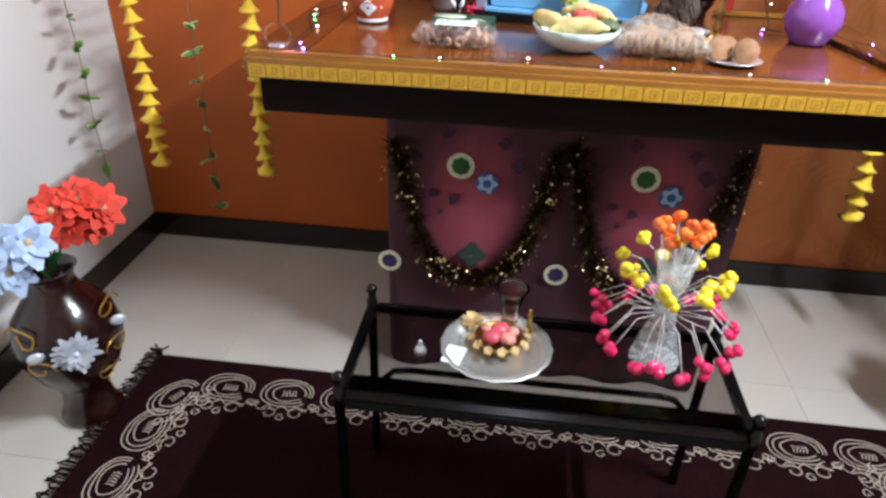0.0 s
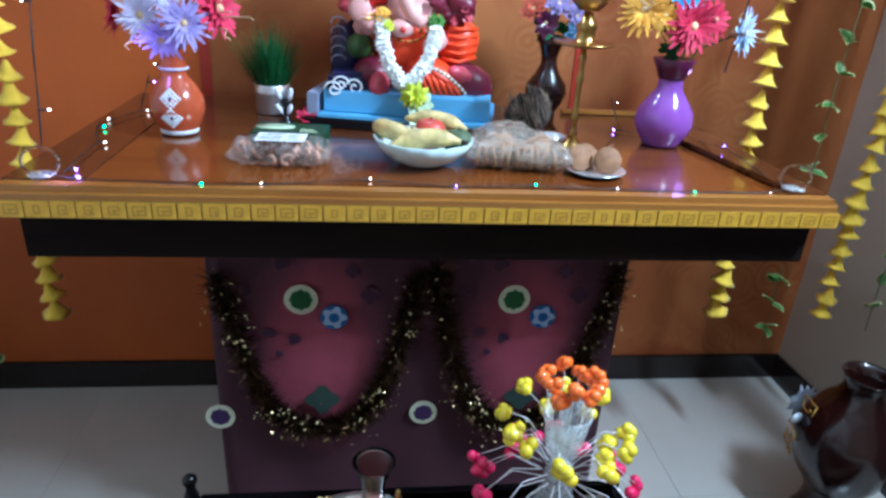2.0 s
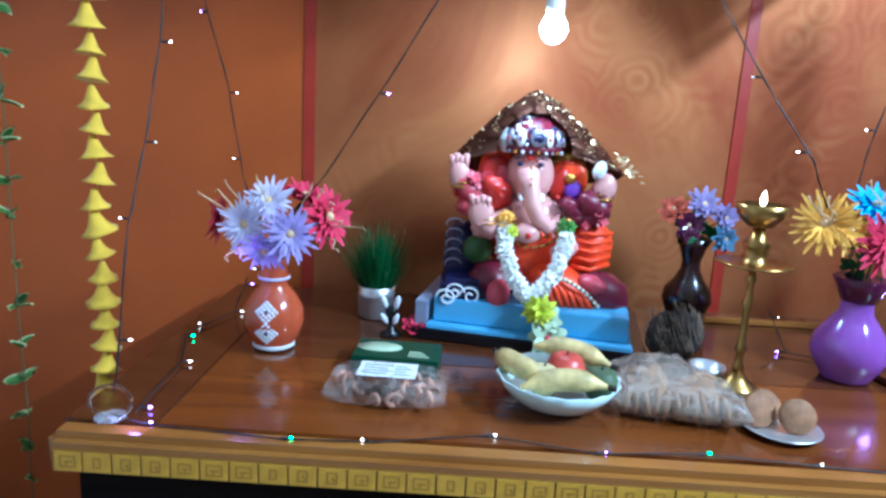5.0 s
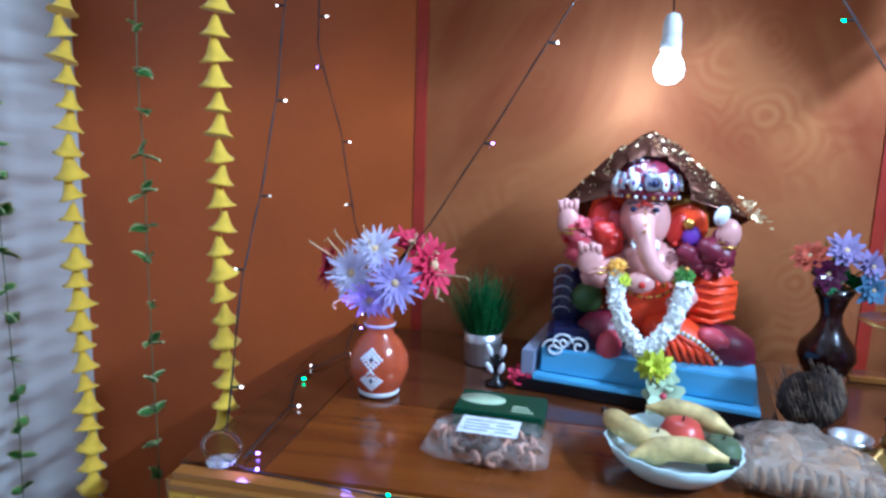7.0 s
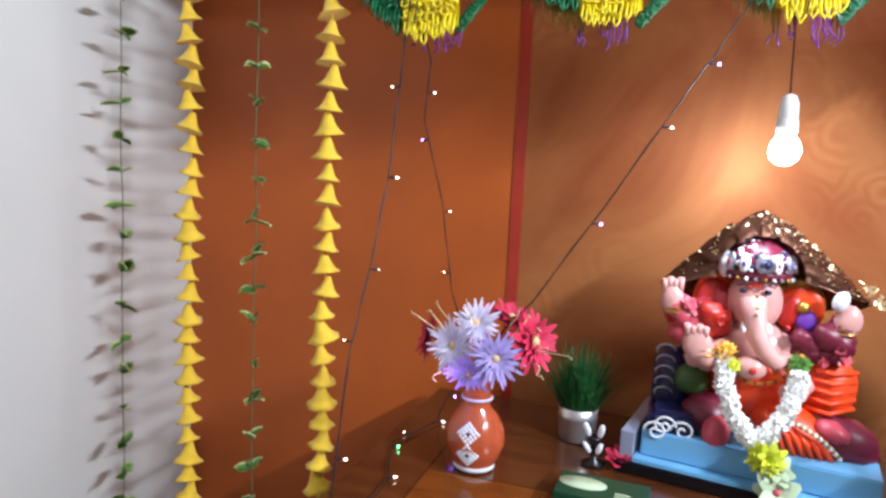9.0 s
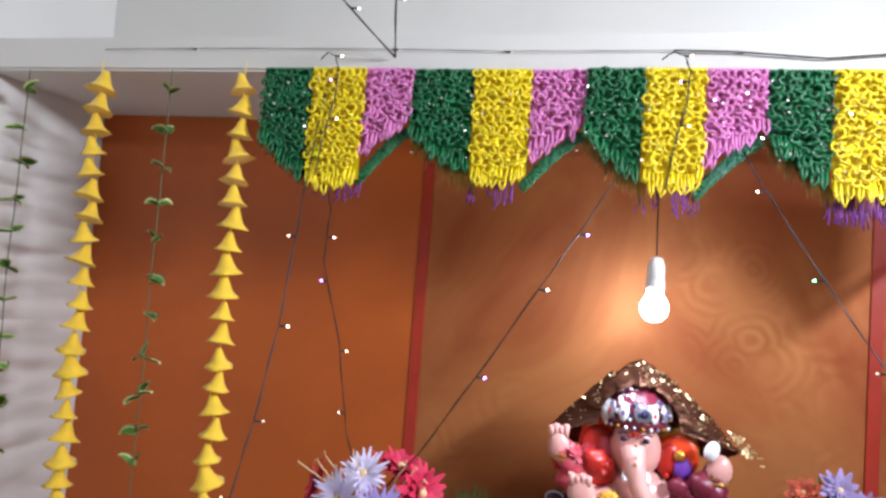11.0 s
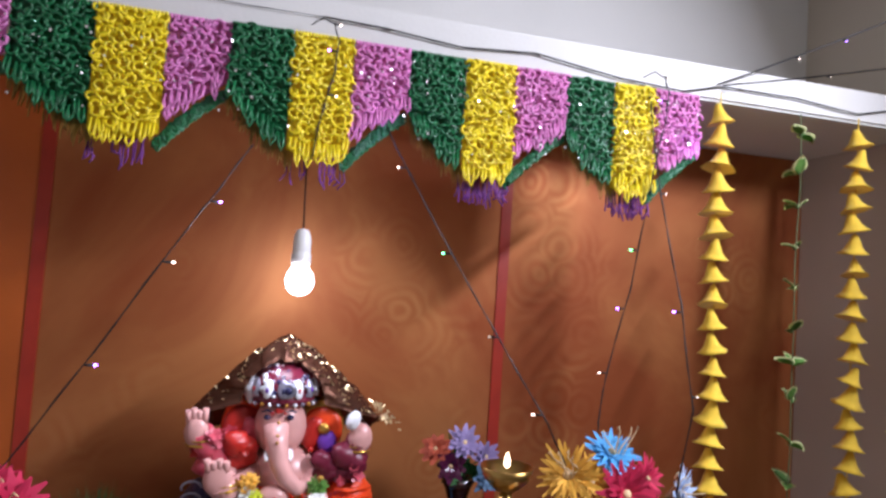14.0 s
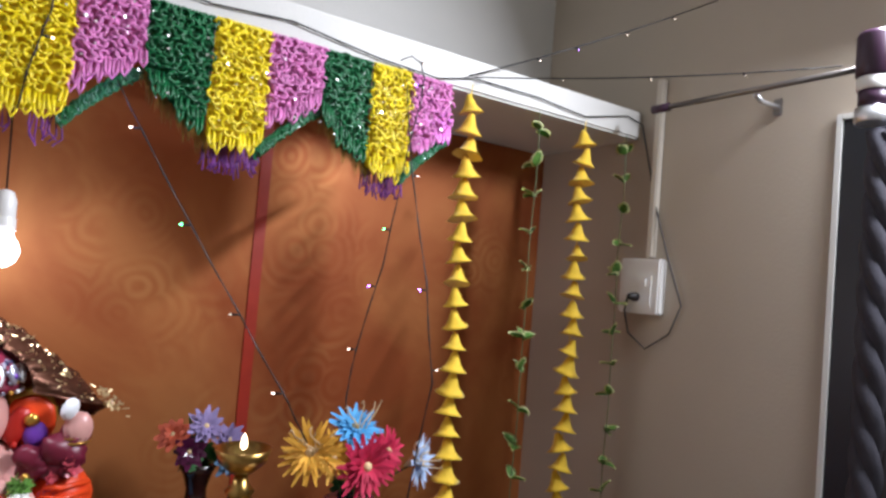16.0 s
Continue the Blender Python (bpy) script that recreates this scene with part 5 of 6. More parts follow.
tum = thing("steel_tumbler", (0.19, 2.1, TZ + 0.001), "small steel tumbler holding grass", "tumbler")
part("cup", lathe([(0.036, 0), (0.039, 0.003), (0.04, 0.05), (0.043, 0.054), (0.04, 0.058), (0.044, 0.074), (0.042, 0.074), (0.037, 0.05), (0.0, 0.03)], 40, wave=lambda a, k: 0.03 * math.cos(18 * a) * (k in (1, 2))), M_STEEL, tum)
gr = thing("durva_grass", (0.19, 2.1, TZ + 0.032), "bunch of fine green grass blades", "plant")
rnd = random.Random(41)
bm = bmesh.new()
for i in range(620):
    a, e = rnd.uniform(0, 6.28), rnd.uniform(0.0, 1.0) ** 0.6
    L = rnd.uniform(0.11, 0.225) * (1 - 0.2 * e)
    d = Vector((math.cos(a) * e * 0.62, math.sin(a) * e * 0.45, 1)).normalized()
    b0 = Vector((math.cos(a) * 0.02 * e, math.sin(a) * 0.02 * e, 0))
    tip = b0 + d * L + Vector((rnd.uniform(-0.012, 0.012), rnd.uniform(-0.012, 0.012), -0.012 * e))
    s = Vector((math.cos(a + 1.57), math.sin(a + 1.57), 0)) * rnd.uniform(0.0007, 0.0014)
    m = b0.lerp(tip, 0.55) + d.cross(s).normalized() * 0.004
    q = [bm.verts.new(v) for v in (b0 - s, b0 + s, m + s, m - s, tip)]
    bm.faces.new((q[0], q[1], q[2], q[3]))
    bm.faces.new((q[3], q[2], q[4]))
    if rnd.random() < 0.6:
        for k in range(3):
            p = b0.lerp(tip, rnd.uniform(0.5, 0.95))
            w = p + Vector((rnd.uniform(-1, 1), rnd.uniform(-1, 1), rnd.uniform(0, 1))) * 0.016
            q = [bm.verts.new(v) for v in (p - s, p + s, w)]
            bm.faces.new(q)
tagged(part("blades", bm, M_FERN, gr), kind="stuff")
ds = thing("incense_stand", (0.238, 1.975, TZ + 0.001), "small dark stand with white petals", "stand")
part("stem", lathe([(0.022, 0), (0.024, 0.004), (0.008, 0.012), (0.006, 0.04), (0.014, 0.055), (0.012, 0.06), (0, 0.055)], 18), M_BLACK, ds)
for a in (-60, 40):
    part("petal", blob(bmesh.new(), (0.018 * math.sin(radians(a)), -0.012, 0.075), (0.007, 0.005, 0.017), 0, (15, a * 0.3, 0), 10), M_CARD, ds)
    part("petal", blob(bmesh.new(), (0.016 * math.sin(radians(a)), -0.016, 0.04), (0.006, 0.005, 0.014), 0, (10, a * 0.5, 0), 10), M_CARD, ds)
rf = thing("red_blossom", (0.29, 1.985, TZ + 0.012), "crumpled red hibiscus blossom", "flower")
part("petals", flower(bmesh.new(), (0, 0, 0.006), (0, -0.4, 1), 0.034, 7, 0, 0, 3, random.Random(6), 0.4), M_CRIMSON, rf)


# ---- offerings ----
gb = thing("green_box", (0.268, 1.798, TZ + 0.001), "dark green sweet box with a pale oval label", "box", turn=-3)
part("carton", box(-0.078, 0.078, -0.045, 0.05, 0, 0.034, 0.002), M_GREENBOX, gb)
part("label", lathe([(0.0, 0.0345), (0.022, 0.0345), (0.022, 0.0358), (0, 0.0358)], 28, m=Matrix.Translation((-0.035, 0.008, 0)) @ Matrix.Diagonal((1.9, 1.1, 1, 1))), M_PALEGREEN, gb, "pale green oval label")
b = bmesh.new()
for k in range(3):
    box(0.022, 0.06 - 0.006 * k, -0.03 + 0.01 * k, -0.026 + 0.01 * k, 0.0345, 0.0355, bm=b)
part("print_bars", b, M_PALEGREEN, gb)
sp = thing("snack_packet", (0.263, 1.668, TZ + 0.001), "clear packet of twisted brown snacks with a white label", "packet", turn=-2)
rnd = random.Random(51)
b = bmesh.new()
for i in range(34):
    x, y = rnd.uniform(-0.085, 0.085), rnd.uniform(-0.045, 0.04)
    a = rnd.uniform(0, 3.1)
    r = rnd.uniform(0.009, 0.014)
    zc = rnd.uniform(0.012, 0.028)
    tube([(x + r * math.cos(t) * math.cos(a), y + r * math.cos(t) * math.sin(a), zc + r * 0.7 * math.sin(t)) for t in (0.6 * k for k in range(9))], 0.0042, 6, b)
sp.scale = (0.92, 0.95, 1.0)
tagged(part("snack_heap", b, M_SNACK, sp), kind="stuff")


def pillow(w, d, h, seed, crumple=0.006):
    bm = bmesh.new()
    n, m = 22, 16
    top, bot = [], []
    for sgn, store in ((1, top), (-1, bot)):
        for j in range(m + 1):
            row = []
            for i in range(n + 1):
                u, v = i / n * 2 - 1, j / m * 2 - 1
                k = max(0.0, (1 - u ** 4) * (1 - v ** 4)) ** 0.5
                z = h * 0.5 + sgn * h * 0.5 * k + (crumple * noise.noise(Vector((u * 5, v * 4, seed))) * k if sgn > 0 else 0)
                row.append(bm.verts.new((u * w, v * d, max(0.0005, z))))
            store.append(row)
    for g, flip in ((top, False), (bot, True)):
        for a, b in zip(g, g[1:]):
            for i in range(n):
                q = (a[i], a[i + 1], b[i + 1], b[i])
                bm.faces.new(q[::-1] if flip else q).smooth = True
    bmesh.ops.remove_doubles(bm, verts=bm.verts[:], dist=0.0004)
    return bm


part("wrapper", pillow(0.108, 0.062, 0.046, 2.0, 0.016), M_PLASTIC, sp, "crinkled clear film")
b = box(-0.052, 0.052, -0.03, 0.034, 0.0472, 0.0482)
part("label_card", b, M_CARD, sp, "white paper label")
b = bmesh.new()
for k in range(4):
    box(-0.044, 0.0 + 0.01 * (k % 2), -0.02 + 0.012 * k, -0.016 + 0.012 * k, 0.0483, 0.0487, bm=b)
    box(0.012, 0.042 - 0.008 * (k % 2), -0.02 + 0.012 * k, -0.016 + 0.012 * k, 0.0483, 0.0487, bm=b)
part("print_bars", b, M_INK, sp)

bw = thing("fruit_bowl", (0.543, 1.678, TZ + 0.001), "pale porcelain bowl with a scalloped rim", "bowl")
bw.scale = (0.9, 0.9, 0.96)
part("bowl", lathe([(0.0, 0.001), (0.045, 0.001), (0.05, 0.004), (0.078, 0.016), (0.1, 0.036), (0.112, 0.057), (0.109, 0.058), (0.095, 0.038), (0.072, 0.02), (0.0, 0.012)], 64, wave=lambda a, k: 0.022 * math.cos(16 * a) * (k in (5, 6))), M_PORCELAIN, bw)


def banana(name, place, turn, tilt=0.0):
    f = thing(name, place, "ripe yellow banana in the bowl", "banana", "bananas", turn)
    pts = [(-0.068 + 0.136 * i / 12, 0.02 * math.cos((i - 6) / 6 * 1.4), 0.01 * math.sin(tilt + i * 0.2)) for i in range(13)]
    part("fruit", tube(pts, 0.019, 10, taper=lambda u: max(0.22, min(1.0, 3.2 * min(u + 0.04, 1.04 - u)))), M_BANANA, f)
    part("tip", tube([pts[-1], (pts[-1][0] + 0.012, pts[-1][1] - 0.005, pts[-1][2])], 0.005, 6), M_HUSK, f)


banana("banana", (0.545, 1.618, TZ + 0.054), 2)
banana("banana", (0.572, 1.728, TZ + 0.066), -20, 1.0)
banana("banana", (0.488, 1.7, TZ + 0.056), 125, 0.5)
for (x, y, z), r, m, l, c in (((0.556, 1.688, TZ + 0.06), 0.034, M_APPLE, "red apple among the bananas", "apple"), ((0.517, 1.665, TZ + 0.052), 0.028, M_GUAVA, "pale yellow guava in the bowl", "guava"), ((0.612, 1.67, TZ + 0.048), 0.03, M_DARKGREEN, "knobbly green custard apple in the bowl", "fruit")):
    f = thing("round_fruit", (x, y, z), l, c)
    part("flesh", lathe([(0.004, -r * 0.82), (r * 0.6, -r * 0.85), (r * 0.95, -r * 0.3), (r, r * 0.15), (r * 0.75, r * 0.7), (r * 0.3, r * 0.88), (0.0, r * 0.7)], 22), m, f)
    part("stalk", tube([(0, 0, r * 0.68), (0.002, 0, r * 1.0)], 0.0016, 5), M_HUSK, f)

bp = thing("biscuit_packet", (0.74, 1.7, TZ + 0.001), "clear film packet of round pale biscuits in a row", "packet", turn=-9)
rnd = random.Random(61)
for i in range(11):
    x = -0.078 + 0.0152 * i + rnd.uniform(-0.002, 0.002)
    part("biscuit", lathe([(0.0, -0.004), (0.021, -0.004), (0.024, -0.002), (0.024, 0.002), (0.021, 0.004), (0.0, 0.004)], 18, m=Matrix.Translation((x, -0.05 + rnd.uniform(-0.004, 0.004), 0.026)) @ Euler((0, radians(90 + rnd.uniform(-16, 16)), radians(rnd.uniform(-12, 12)))).to_matrix().to_4x4()), M_BISCUIT, bp)
for i in range(14):
    x, y = rnd.uniform(-0.07, 0.075), rnd.uniform(-0.005, 0.06)
    part("biscuit", lathe([(0.0, -0.004), (0.021, -0.004), (0.024, -0.002), (0.024, 0.002), (0.021, 0.004), (0.0, 0.004)], 18, m=Matrix.Translation((x, y, rnd.uniform(0.028, 0.04))) @ Euler((radians(rnd.uniform(-50, 50)), radians(rnd.uniform(-50, 50)), 0)).to_matrix().to_4x4()), M_BISCUIT, bp)
b = pillow(0.112, 0.086, 0.074, 5.0, 0.01)
for v in b.verts:
    k = min(1.0, v.co.z / 0.03)
    v.co.z *= 0.8 + 0.25 * math.sin(v.co.x * 21 + 2.0) * k * (v.co.y > -0.03)
    v.co += Vector((noise.noise(v.co * 30), noise.noise(v.co * 30 + Vector((9, 0, 0))), 0)) * 0.006
    v.co.z = max(0.0006, v.co.z)
part("wrapper", b, M_PLASTIC_B, bp, "crinkled cloudy film")

ck = thing("steel_saucer", (0.893, 1.635, TZ + 0.001), "small steel saucer with two round biscuits", "plate")
part("dish", lathe([(0.0, 0.001), (0.045, 0.001), (0.06, 0.009), (0.063, 0.01), (0.06, 0.0115), (0.043, 0.004), (0.0, 0.003)], 30), M_STEEL, ck)
for (x, y, z, rx, ry) in ((0.862, 1.645, 0.03, 62, 20), (0.915, 1.628, 0.03, 66, -18), (0.884, 1.672, 0.026, 50, 10)):
    f = thing("round_biscuit", (x, y, TZ + z), "round brown biscuit leaning on the saucer", "biscuit", "saucer biscuits")
    o = part("crumb", lathe([(0.0, -0.006), (0.024, -0.006), (0.028, -0.003), (0.028, 0.003), (0.024, 0.006), (0.0, 0.007)], 24, m=Euler((radians(rx), radians(ry), 0)).to_matrix().to_4x4()), M_RUSK, f)
cup = thing("steel_cup", (0.852, 1.842, TZ + 0.001), "little shiny steel cup", "cup")
part("bowl", lathe([(0.0, 0.0), (0.016, 0.0), (0.03, 0.012), (0.034, 0.026), (0.031, 0.026), (0.026, 0.013), (0.0, 0.006)], 26), M_STEEL, cup)
co = thing("coconut", (0.815, 1.93, TZ + 0.002), "hairy brown coconut leaning beside the plinth", "coconut")
b = blob(bmesh.new(), (0, 0, 0), (0.056, 0.052, 0.05), seg=28, rough=0.16)
for v in b.verts:
    k = max(0.0, v.co.z / 0.05)
    v.co.x *= 1 - 0.45 * k ** 3
    v.co.y *= 1 - 0.45 * k ** 3
    v.co.z += 0.012 * k ** 4
tilt = Matrix.Translation((0, 0, 0.05)) @ Euler((radians(18), radians(-24), 0)).to_matrix().to_4x4()
b.transform(tilt)
part("husk", b, M_HUSK, co)
b = bmesh.new()
rnd = random.Random(63)
for i in range(520):
    a, z = rnd.uniform(0, 6.28), rnd.uniform(-0.04, 0.048)
    R = 0.054 * math.sqrt(max(0.05, 1 - (z / 0.052) ** 2))
    pts = [tilt @ Vector((R * math.cos(a) * q, R * math.sin(a) * q, z + h)) for q, h in ((1.0, 0), (1.06, 0.012), (1.03 + rnd.uniform(-0.1, 0.12), rnd.uniform(0.018, 0.034)))]
    if pts[0].z > 0.004 and (math.cos(a - 5.2) > 0.1 or rnd.random() < 0.3):
        tube(pts, 0.0006, 3, b)
tagged(part("fibre_tuft", b, M_FIBRE, co, "pale loose husk fibres"), kind="stuff")

lm = thing("brass_lamp", (0.888, 1.795, TZ + 0.001), "tall brass oil lamp with a lit wick", "lamp")
part("foot", lathe([(0.0, 0), (0.04, 0.0), (0.042, 0.004), (0.034, 0.012), (0.02, 0.022), (0.012, 0.034), (0.0, 0.034)], 30), M_BRASS, lm)
part("column", lathe([(0.008, 0.034), (0.012, 0.042), (0.007, 0.05), (0.0065, 0.07), (0.011, 0.078), (0.0065, 0.086), (0.006, 0.15), (0.01, 0.165), (0.0065, 0.172), (0.006, 0.2), (0.01, 0.21), (0.006, 0.216), (0.006, 0.228)], 20), M_BRASS, lm)
part("drip_dish", lathe([(0.0, 0.228), (0.04, 0.23), (0.064, 0.236), (0.065, 0.239), (0.04, 0.235), (0.02, 0.24), (0.019, 0.265), (0.024, 0.272), (0.014, 0.282), (0.01, 0.3), (0.0, 0.3)], 32), M_BRASS, lm)
part("oil_bowl", lathe([(0.0, 0.301), (0.02, 0.303), (0.038, 0.32), (0.046, 0.342), (0.043, 0.342), (0.034, 0.325), (0.0, 0.315)], 32), M_BRASS, lm)
part("flame", lathe([(0.0, 0.338), (0.005, 0.343), (0.0055, 0.35), (0.003, 0.36), (0.0, 0.367)], 12), M_FLAME, lm, "small pale flame")

stick = thing("side_moulding", (1.233, 1.765, TZ + 0.001), "dark varnished wooden moulding lying along the altar's side", "moulding", turn=8.5)
part("strip", box(-0.019, 0.019, -0.2, 0.2, 0, 0.012, 0.004), M_TOPB, stick)
ledge = thing("wooden_ledge", (0, 0, 0), "pale wooden strip along the back of the altar", "strip")
part("strip", box(0.98, 1.3, 2.2, 2.215, TZ + 0.001, TZ + 0.014, 0.002), M_NOSE, ledge)


M_RING = glass("clear_ring", "eef2f6", 0.03, 1.45)


def ring_lamp(place, turn):
    g = thing("ring_ornament", place, "clear plastic ring of the fairy lights", "ornament", "ring ornaments", turn)
    g.scale = (0.82, 0.82, 0.78)
    part("ring", tube([(0.035 * math.cos(t), 0, 0.036 + 0.032 * math.sin(t)) for t in (2 * math.pi * i / 28 for i in range(29))], 0.0035, 8), M_RING, g)
    part("disc", lathe([(0.0, 0), (0.027, 0.001), (0.027, 0.004), (0.0, 0.005)], 20, m=Matrix.Translation((0, -0.002, 0.005))), M_CLEAR, g)
    return g


ring_lamp((-0.125, 1.53, TZ + 0.003), 10)
ring_lamp((1.27, 1.54, TZ + 0.003), -15)


# ---- the bulb on its flex ----
bu = thing("light_bulb", BULB, "lit white bulb hanging in a white holder", "bulb")
part("globe", lathe([(0.0, -0.027), (0.012, -0.025), (0.022, -0.016), (0.0265, -0.002), (0.0235, 0.012), (0.016, 0.024), (0.0145, 0.03)], 26), M_GLOW, bu)
bu.children[0].visible_shadow = False
part("holder", lathe([(0.0165, 0.0305), (0.018, 0.034), (0.018, 0.05), (0.016, 0.053), (0.0165, 0.056), (0.016, 0.08), (0.011, 0.094), (0.004, 0.097), (0, 0.098)], 24), M_WHITEP, bu)
part("flex", tube([(0, 0, 0.097), (-0.003, -0.003, 0.2), (-0.006, -0.006, 0.452)], 0.0016, 6), mat("brown_flex", "4a2a1a", 0.6), bu)


# ---- fairy lights ----
LED_MESH = []
for m in LEDS:
    me = mesh_of("led", lathe([(0.0, 0.0185), (0.0013, 0.0178), (0.0018, 0.016), (0.0017, 0.0137)], 8))
    me.materials.append(m)
    LED_MESH.append(me)
SOCKET = mesh_of("socket", lathe([(0.0012, 0.0), (0.0019, 0.004), (0.0022, 0.0135), (0.0, 0.0136)], 8))
SOCKET.materials.append(M_WIRE)


def light_string(pts, leds, label="dark cord of small fairy lights", r=0.0011):
    """leds: (part of the way, kind, turn)."""
    g = thing("fairy_lights", (0, 0, 0), label, "lights", "fairy light cords")
    P = [Vector(p) for p in pts]
    b = tube(P, r, 5)
    tw = [P[i].lerp(P[i + 1], k / 5) for i in range(len(P) - 1) for k in range(5)] + [P[-1]]
    tube([p + Vector((0.0018 * math.cos(i * 1.3), -0.0018 * math.sin(i * 1.3), 0)) for i, p in enumerate(tw)], r * 0.8, 4, b)
    part("cord", b, M_WIRE, g)
    for u, kind, turn in leds:
        f = u * (len(P) - 1)
        k = min(len(P) - 2, int(f))
        p = P[k].lerp(P[k + 1], f - k)
        m = pose(*p, 0, 90 if turn > 0 else -90, 15 * turn)
        for name, me in (("socket", SOCKET), ("led", LED_MESH[kind])):
            o = new(name, me)
            o.parent = g
            o.matrix_basis = m
    return g


light_string([(-0.16, 1.94, 2.1), (-0.168, 1.9, 1.897), (-0.14, 1.8, 1.733), (-0.134, 1.75, 1.572), (-0.141, 1.7, 1.412), (-0.144, 1.64, 1.288), (-0.123, 1.54, 1.06)], [(0.33, 0, -1), (0.5, 0, 1), (0.665, 3, 1), (0.82, 0, -1), (0.95, 0, 1)])
light_string([(-0.157, 1.925, 2.093), (-0.16, 1.92, 1.95), (-0.139, 1.96, 1.806), (-0.17, 2.02, 1.7), (-0.136, 2.07, 1.517), (-0.115, 2.1, 1.321), (-0.07, 2.1, 1.2)], [(0.2, 2, -1), (0.42, 0, 1), (0.54, 1, -1), (0.68, 0, 1), (0.8, 0, -1)])
light_string([(0.43, 1.78, 1.86), (0.385, 1.76, 1.779), (0.341, 1.76, 1.709), (0.231, 1.79, 1.531), (0.12, 1.83, 1.362), (0.001, 1.86, 1.22), (-0.03, 1.95, 1.14)], [(0.2, 1, 1), (0.37, 0, 1), (0.52, 1, 1), (0.85, 1, 1), (0.97, 0, -1)])
light_string([(0.66, 1.93, 1.95), (0.707, 1.92, 1.867), (0.789, 1.88, 1.72), (0.874, 1.84, 1.575), (0.943, 1.76, 1.44), (1.0, 1.8, 1.36)], [(0.18, 0, -1), (0.4, 2, -1), (0.6, 3, -1), (0.78, 0, -1)])
light_string([(1.22, 1.93, 2.1), (1.232, 1.95, 1.884), (1.228, 2.0, 1.682), (1.181, 2.0, 1.497), (1.167, 2.0, 1.395), (1.15, 1.95, 1.25)], [(0.16, 0, -1), (0.32, 2, -1), (0.45, 1, -1), (0.6, 0, -1)])
light_string([(1.205, 1.93, 2.1), (1.225, 1.9, 1.877), (1.251, 1.85, 1.655), (1.252, 1.8, 1.459), (1.245, 1.85, 1.2)], [(0.25, 0, 1), (0.52, 1, -1), (0.72, 0, 1)])
front = [(-0.123, 1.53, TZ + 0.012), (-0.08, 1.522, TZ + 0.005), (0.129, 1.503, TZ + 0.005), (0.26, 1.51, TZ + 0.005), (0.421, 1.55, TZ + 0.005), (0.578, 1.517, TZ + 0.005), (0.732, 1.535, TZ + 0.005), (0.887, 1.522, TZ + 0.005), (1.038, 1.511, TZ + 0.005), (1.198, 1.519, TZ + 0.005), (1.27, 1.535, TZ + 0.01)]
light_string(front, [(0.1, 1, 1), (0.2, 2, 1), (0.3, 0, -1), (0.4, 0, 1), (0.5, 1, 1), (0.6, 2, 1), (0.7, 0, 1), (0.8, 2, 1), (0.9, 0, 1)])
light_string([(-0.1, 1.55, TZ + 0.006), (-0.115, 1.75, TZ + 0.006), (-0.165, 1.89, TZ + 0.006), (-0.12, 2.05, TZ + 0.006), (-0.075, 2.0, 1.12)], [(0.02, 1, 1), (0.25, 0, 1), (0.48, 2, 1), (0.6, 0, -1), (0.75, 0, 1), (0.95, 1, 1)])
light_string([(1.26, 1.56, TZ + 0.006), (1.235, 1.75, TZ + 0.03), (1.24, 1.93, TZ + 0.006), (1.08, 2.0, TZ + 0.006), (1.08, 2.1, 1.09)], [(0.3, 1, 1), (0.5, 1, -1), (0.75, 1, -1), (0.95, 0, 1)])
light_string([(-0.72, 1.951, 2.151), (-0.443, 1.951, 2.153), (-0.03, 1.951, 2.15), (0.206, 1.951, 2.145), (0.53, 1.951, 2.146)], [(0.2, 3, 1), (0.5, 3, 1), (0.75, 3, 1)], "thin pale cord pinned along the loft slab", 0.0007)
light_string([(0.532, 1.95, 2.146), (0.644, 1.95, 2.143), (0.802, 1.95, 2.13), (0.955, 1.95, 2.142), (1.145, 1.95, 2.119), (1.3, 1.95, 2.112), (1.4, 1.95, 2.136), (1.595, 1.95, 2.136), (1.766, 1.95, 2.122), (1.929, 1.95, 2.158), (1.985, 1.95, 2.146)], [(0.1, 3, 1), (0.3, 3, 1), (0.62, 3, 1)], r=0.0019)
light_string(sag((1.4, 1.95, 2.139), (1.95, 1.4, 2.18), 0.012), [(0.25, 3, 1), (0.5, 0, 1), (0.75, 0, 1)], r=0.0017)
light_string(sag((1.38, 1.945, 2.136), (1.985, 1.73, 2.435), 0.01), [(0.25, 0, 1), (0.4, 1, 1), (0.6, 0, 1), (0.8, 0, 1)], r=0.0017)
light_string([(-0.02, 1.945, 2.13), (-0.1, 1.7, 2.2), (-0.3, 1.2, 2.5), (-0.4, 0.9, 2.85)], [(0.2, 0, 1), (0.35, 0, 1), (0.6, 0, 1)], r=0.0017)
light_string([(-0.02, 1.945, 2.13), (0.03, 1.75, 2.25), (0.15, 1.2, 2.7), (0.2, 1.0, 2.88)], [(0.2, 0, 1), (0.4, 0, 1), (0.7, 0, 1)], r=0.0017)
for x in (0.53, 1.21, -0.157):
    light_string([(x - 0.02, 1.93, 2.12), (x, 1.918, 2.132), (x + 0.02, 1.912, 2.12), (x + 0.03, 1.91, 2.09), (x + 0.026, 1.91, 2.03), (x + 0.008, 1.91, 1.95), (x - 0.004, 1.91, 1.87)], [(0.3, 0, 1), (0.55, 1, -1), (0.75, 0, 1)])


# ---- the toran ----
tor = thing("toran", (0, 0, 0), "yarn door valance in green, yellow and pink scallops", "valance")
TT = 2.098
M_GLINT_Y = mat("yarn_glint", "f4f2ee", 0.35, 0.7, 0.05, 50)
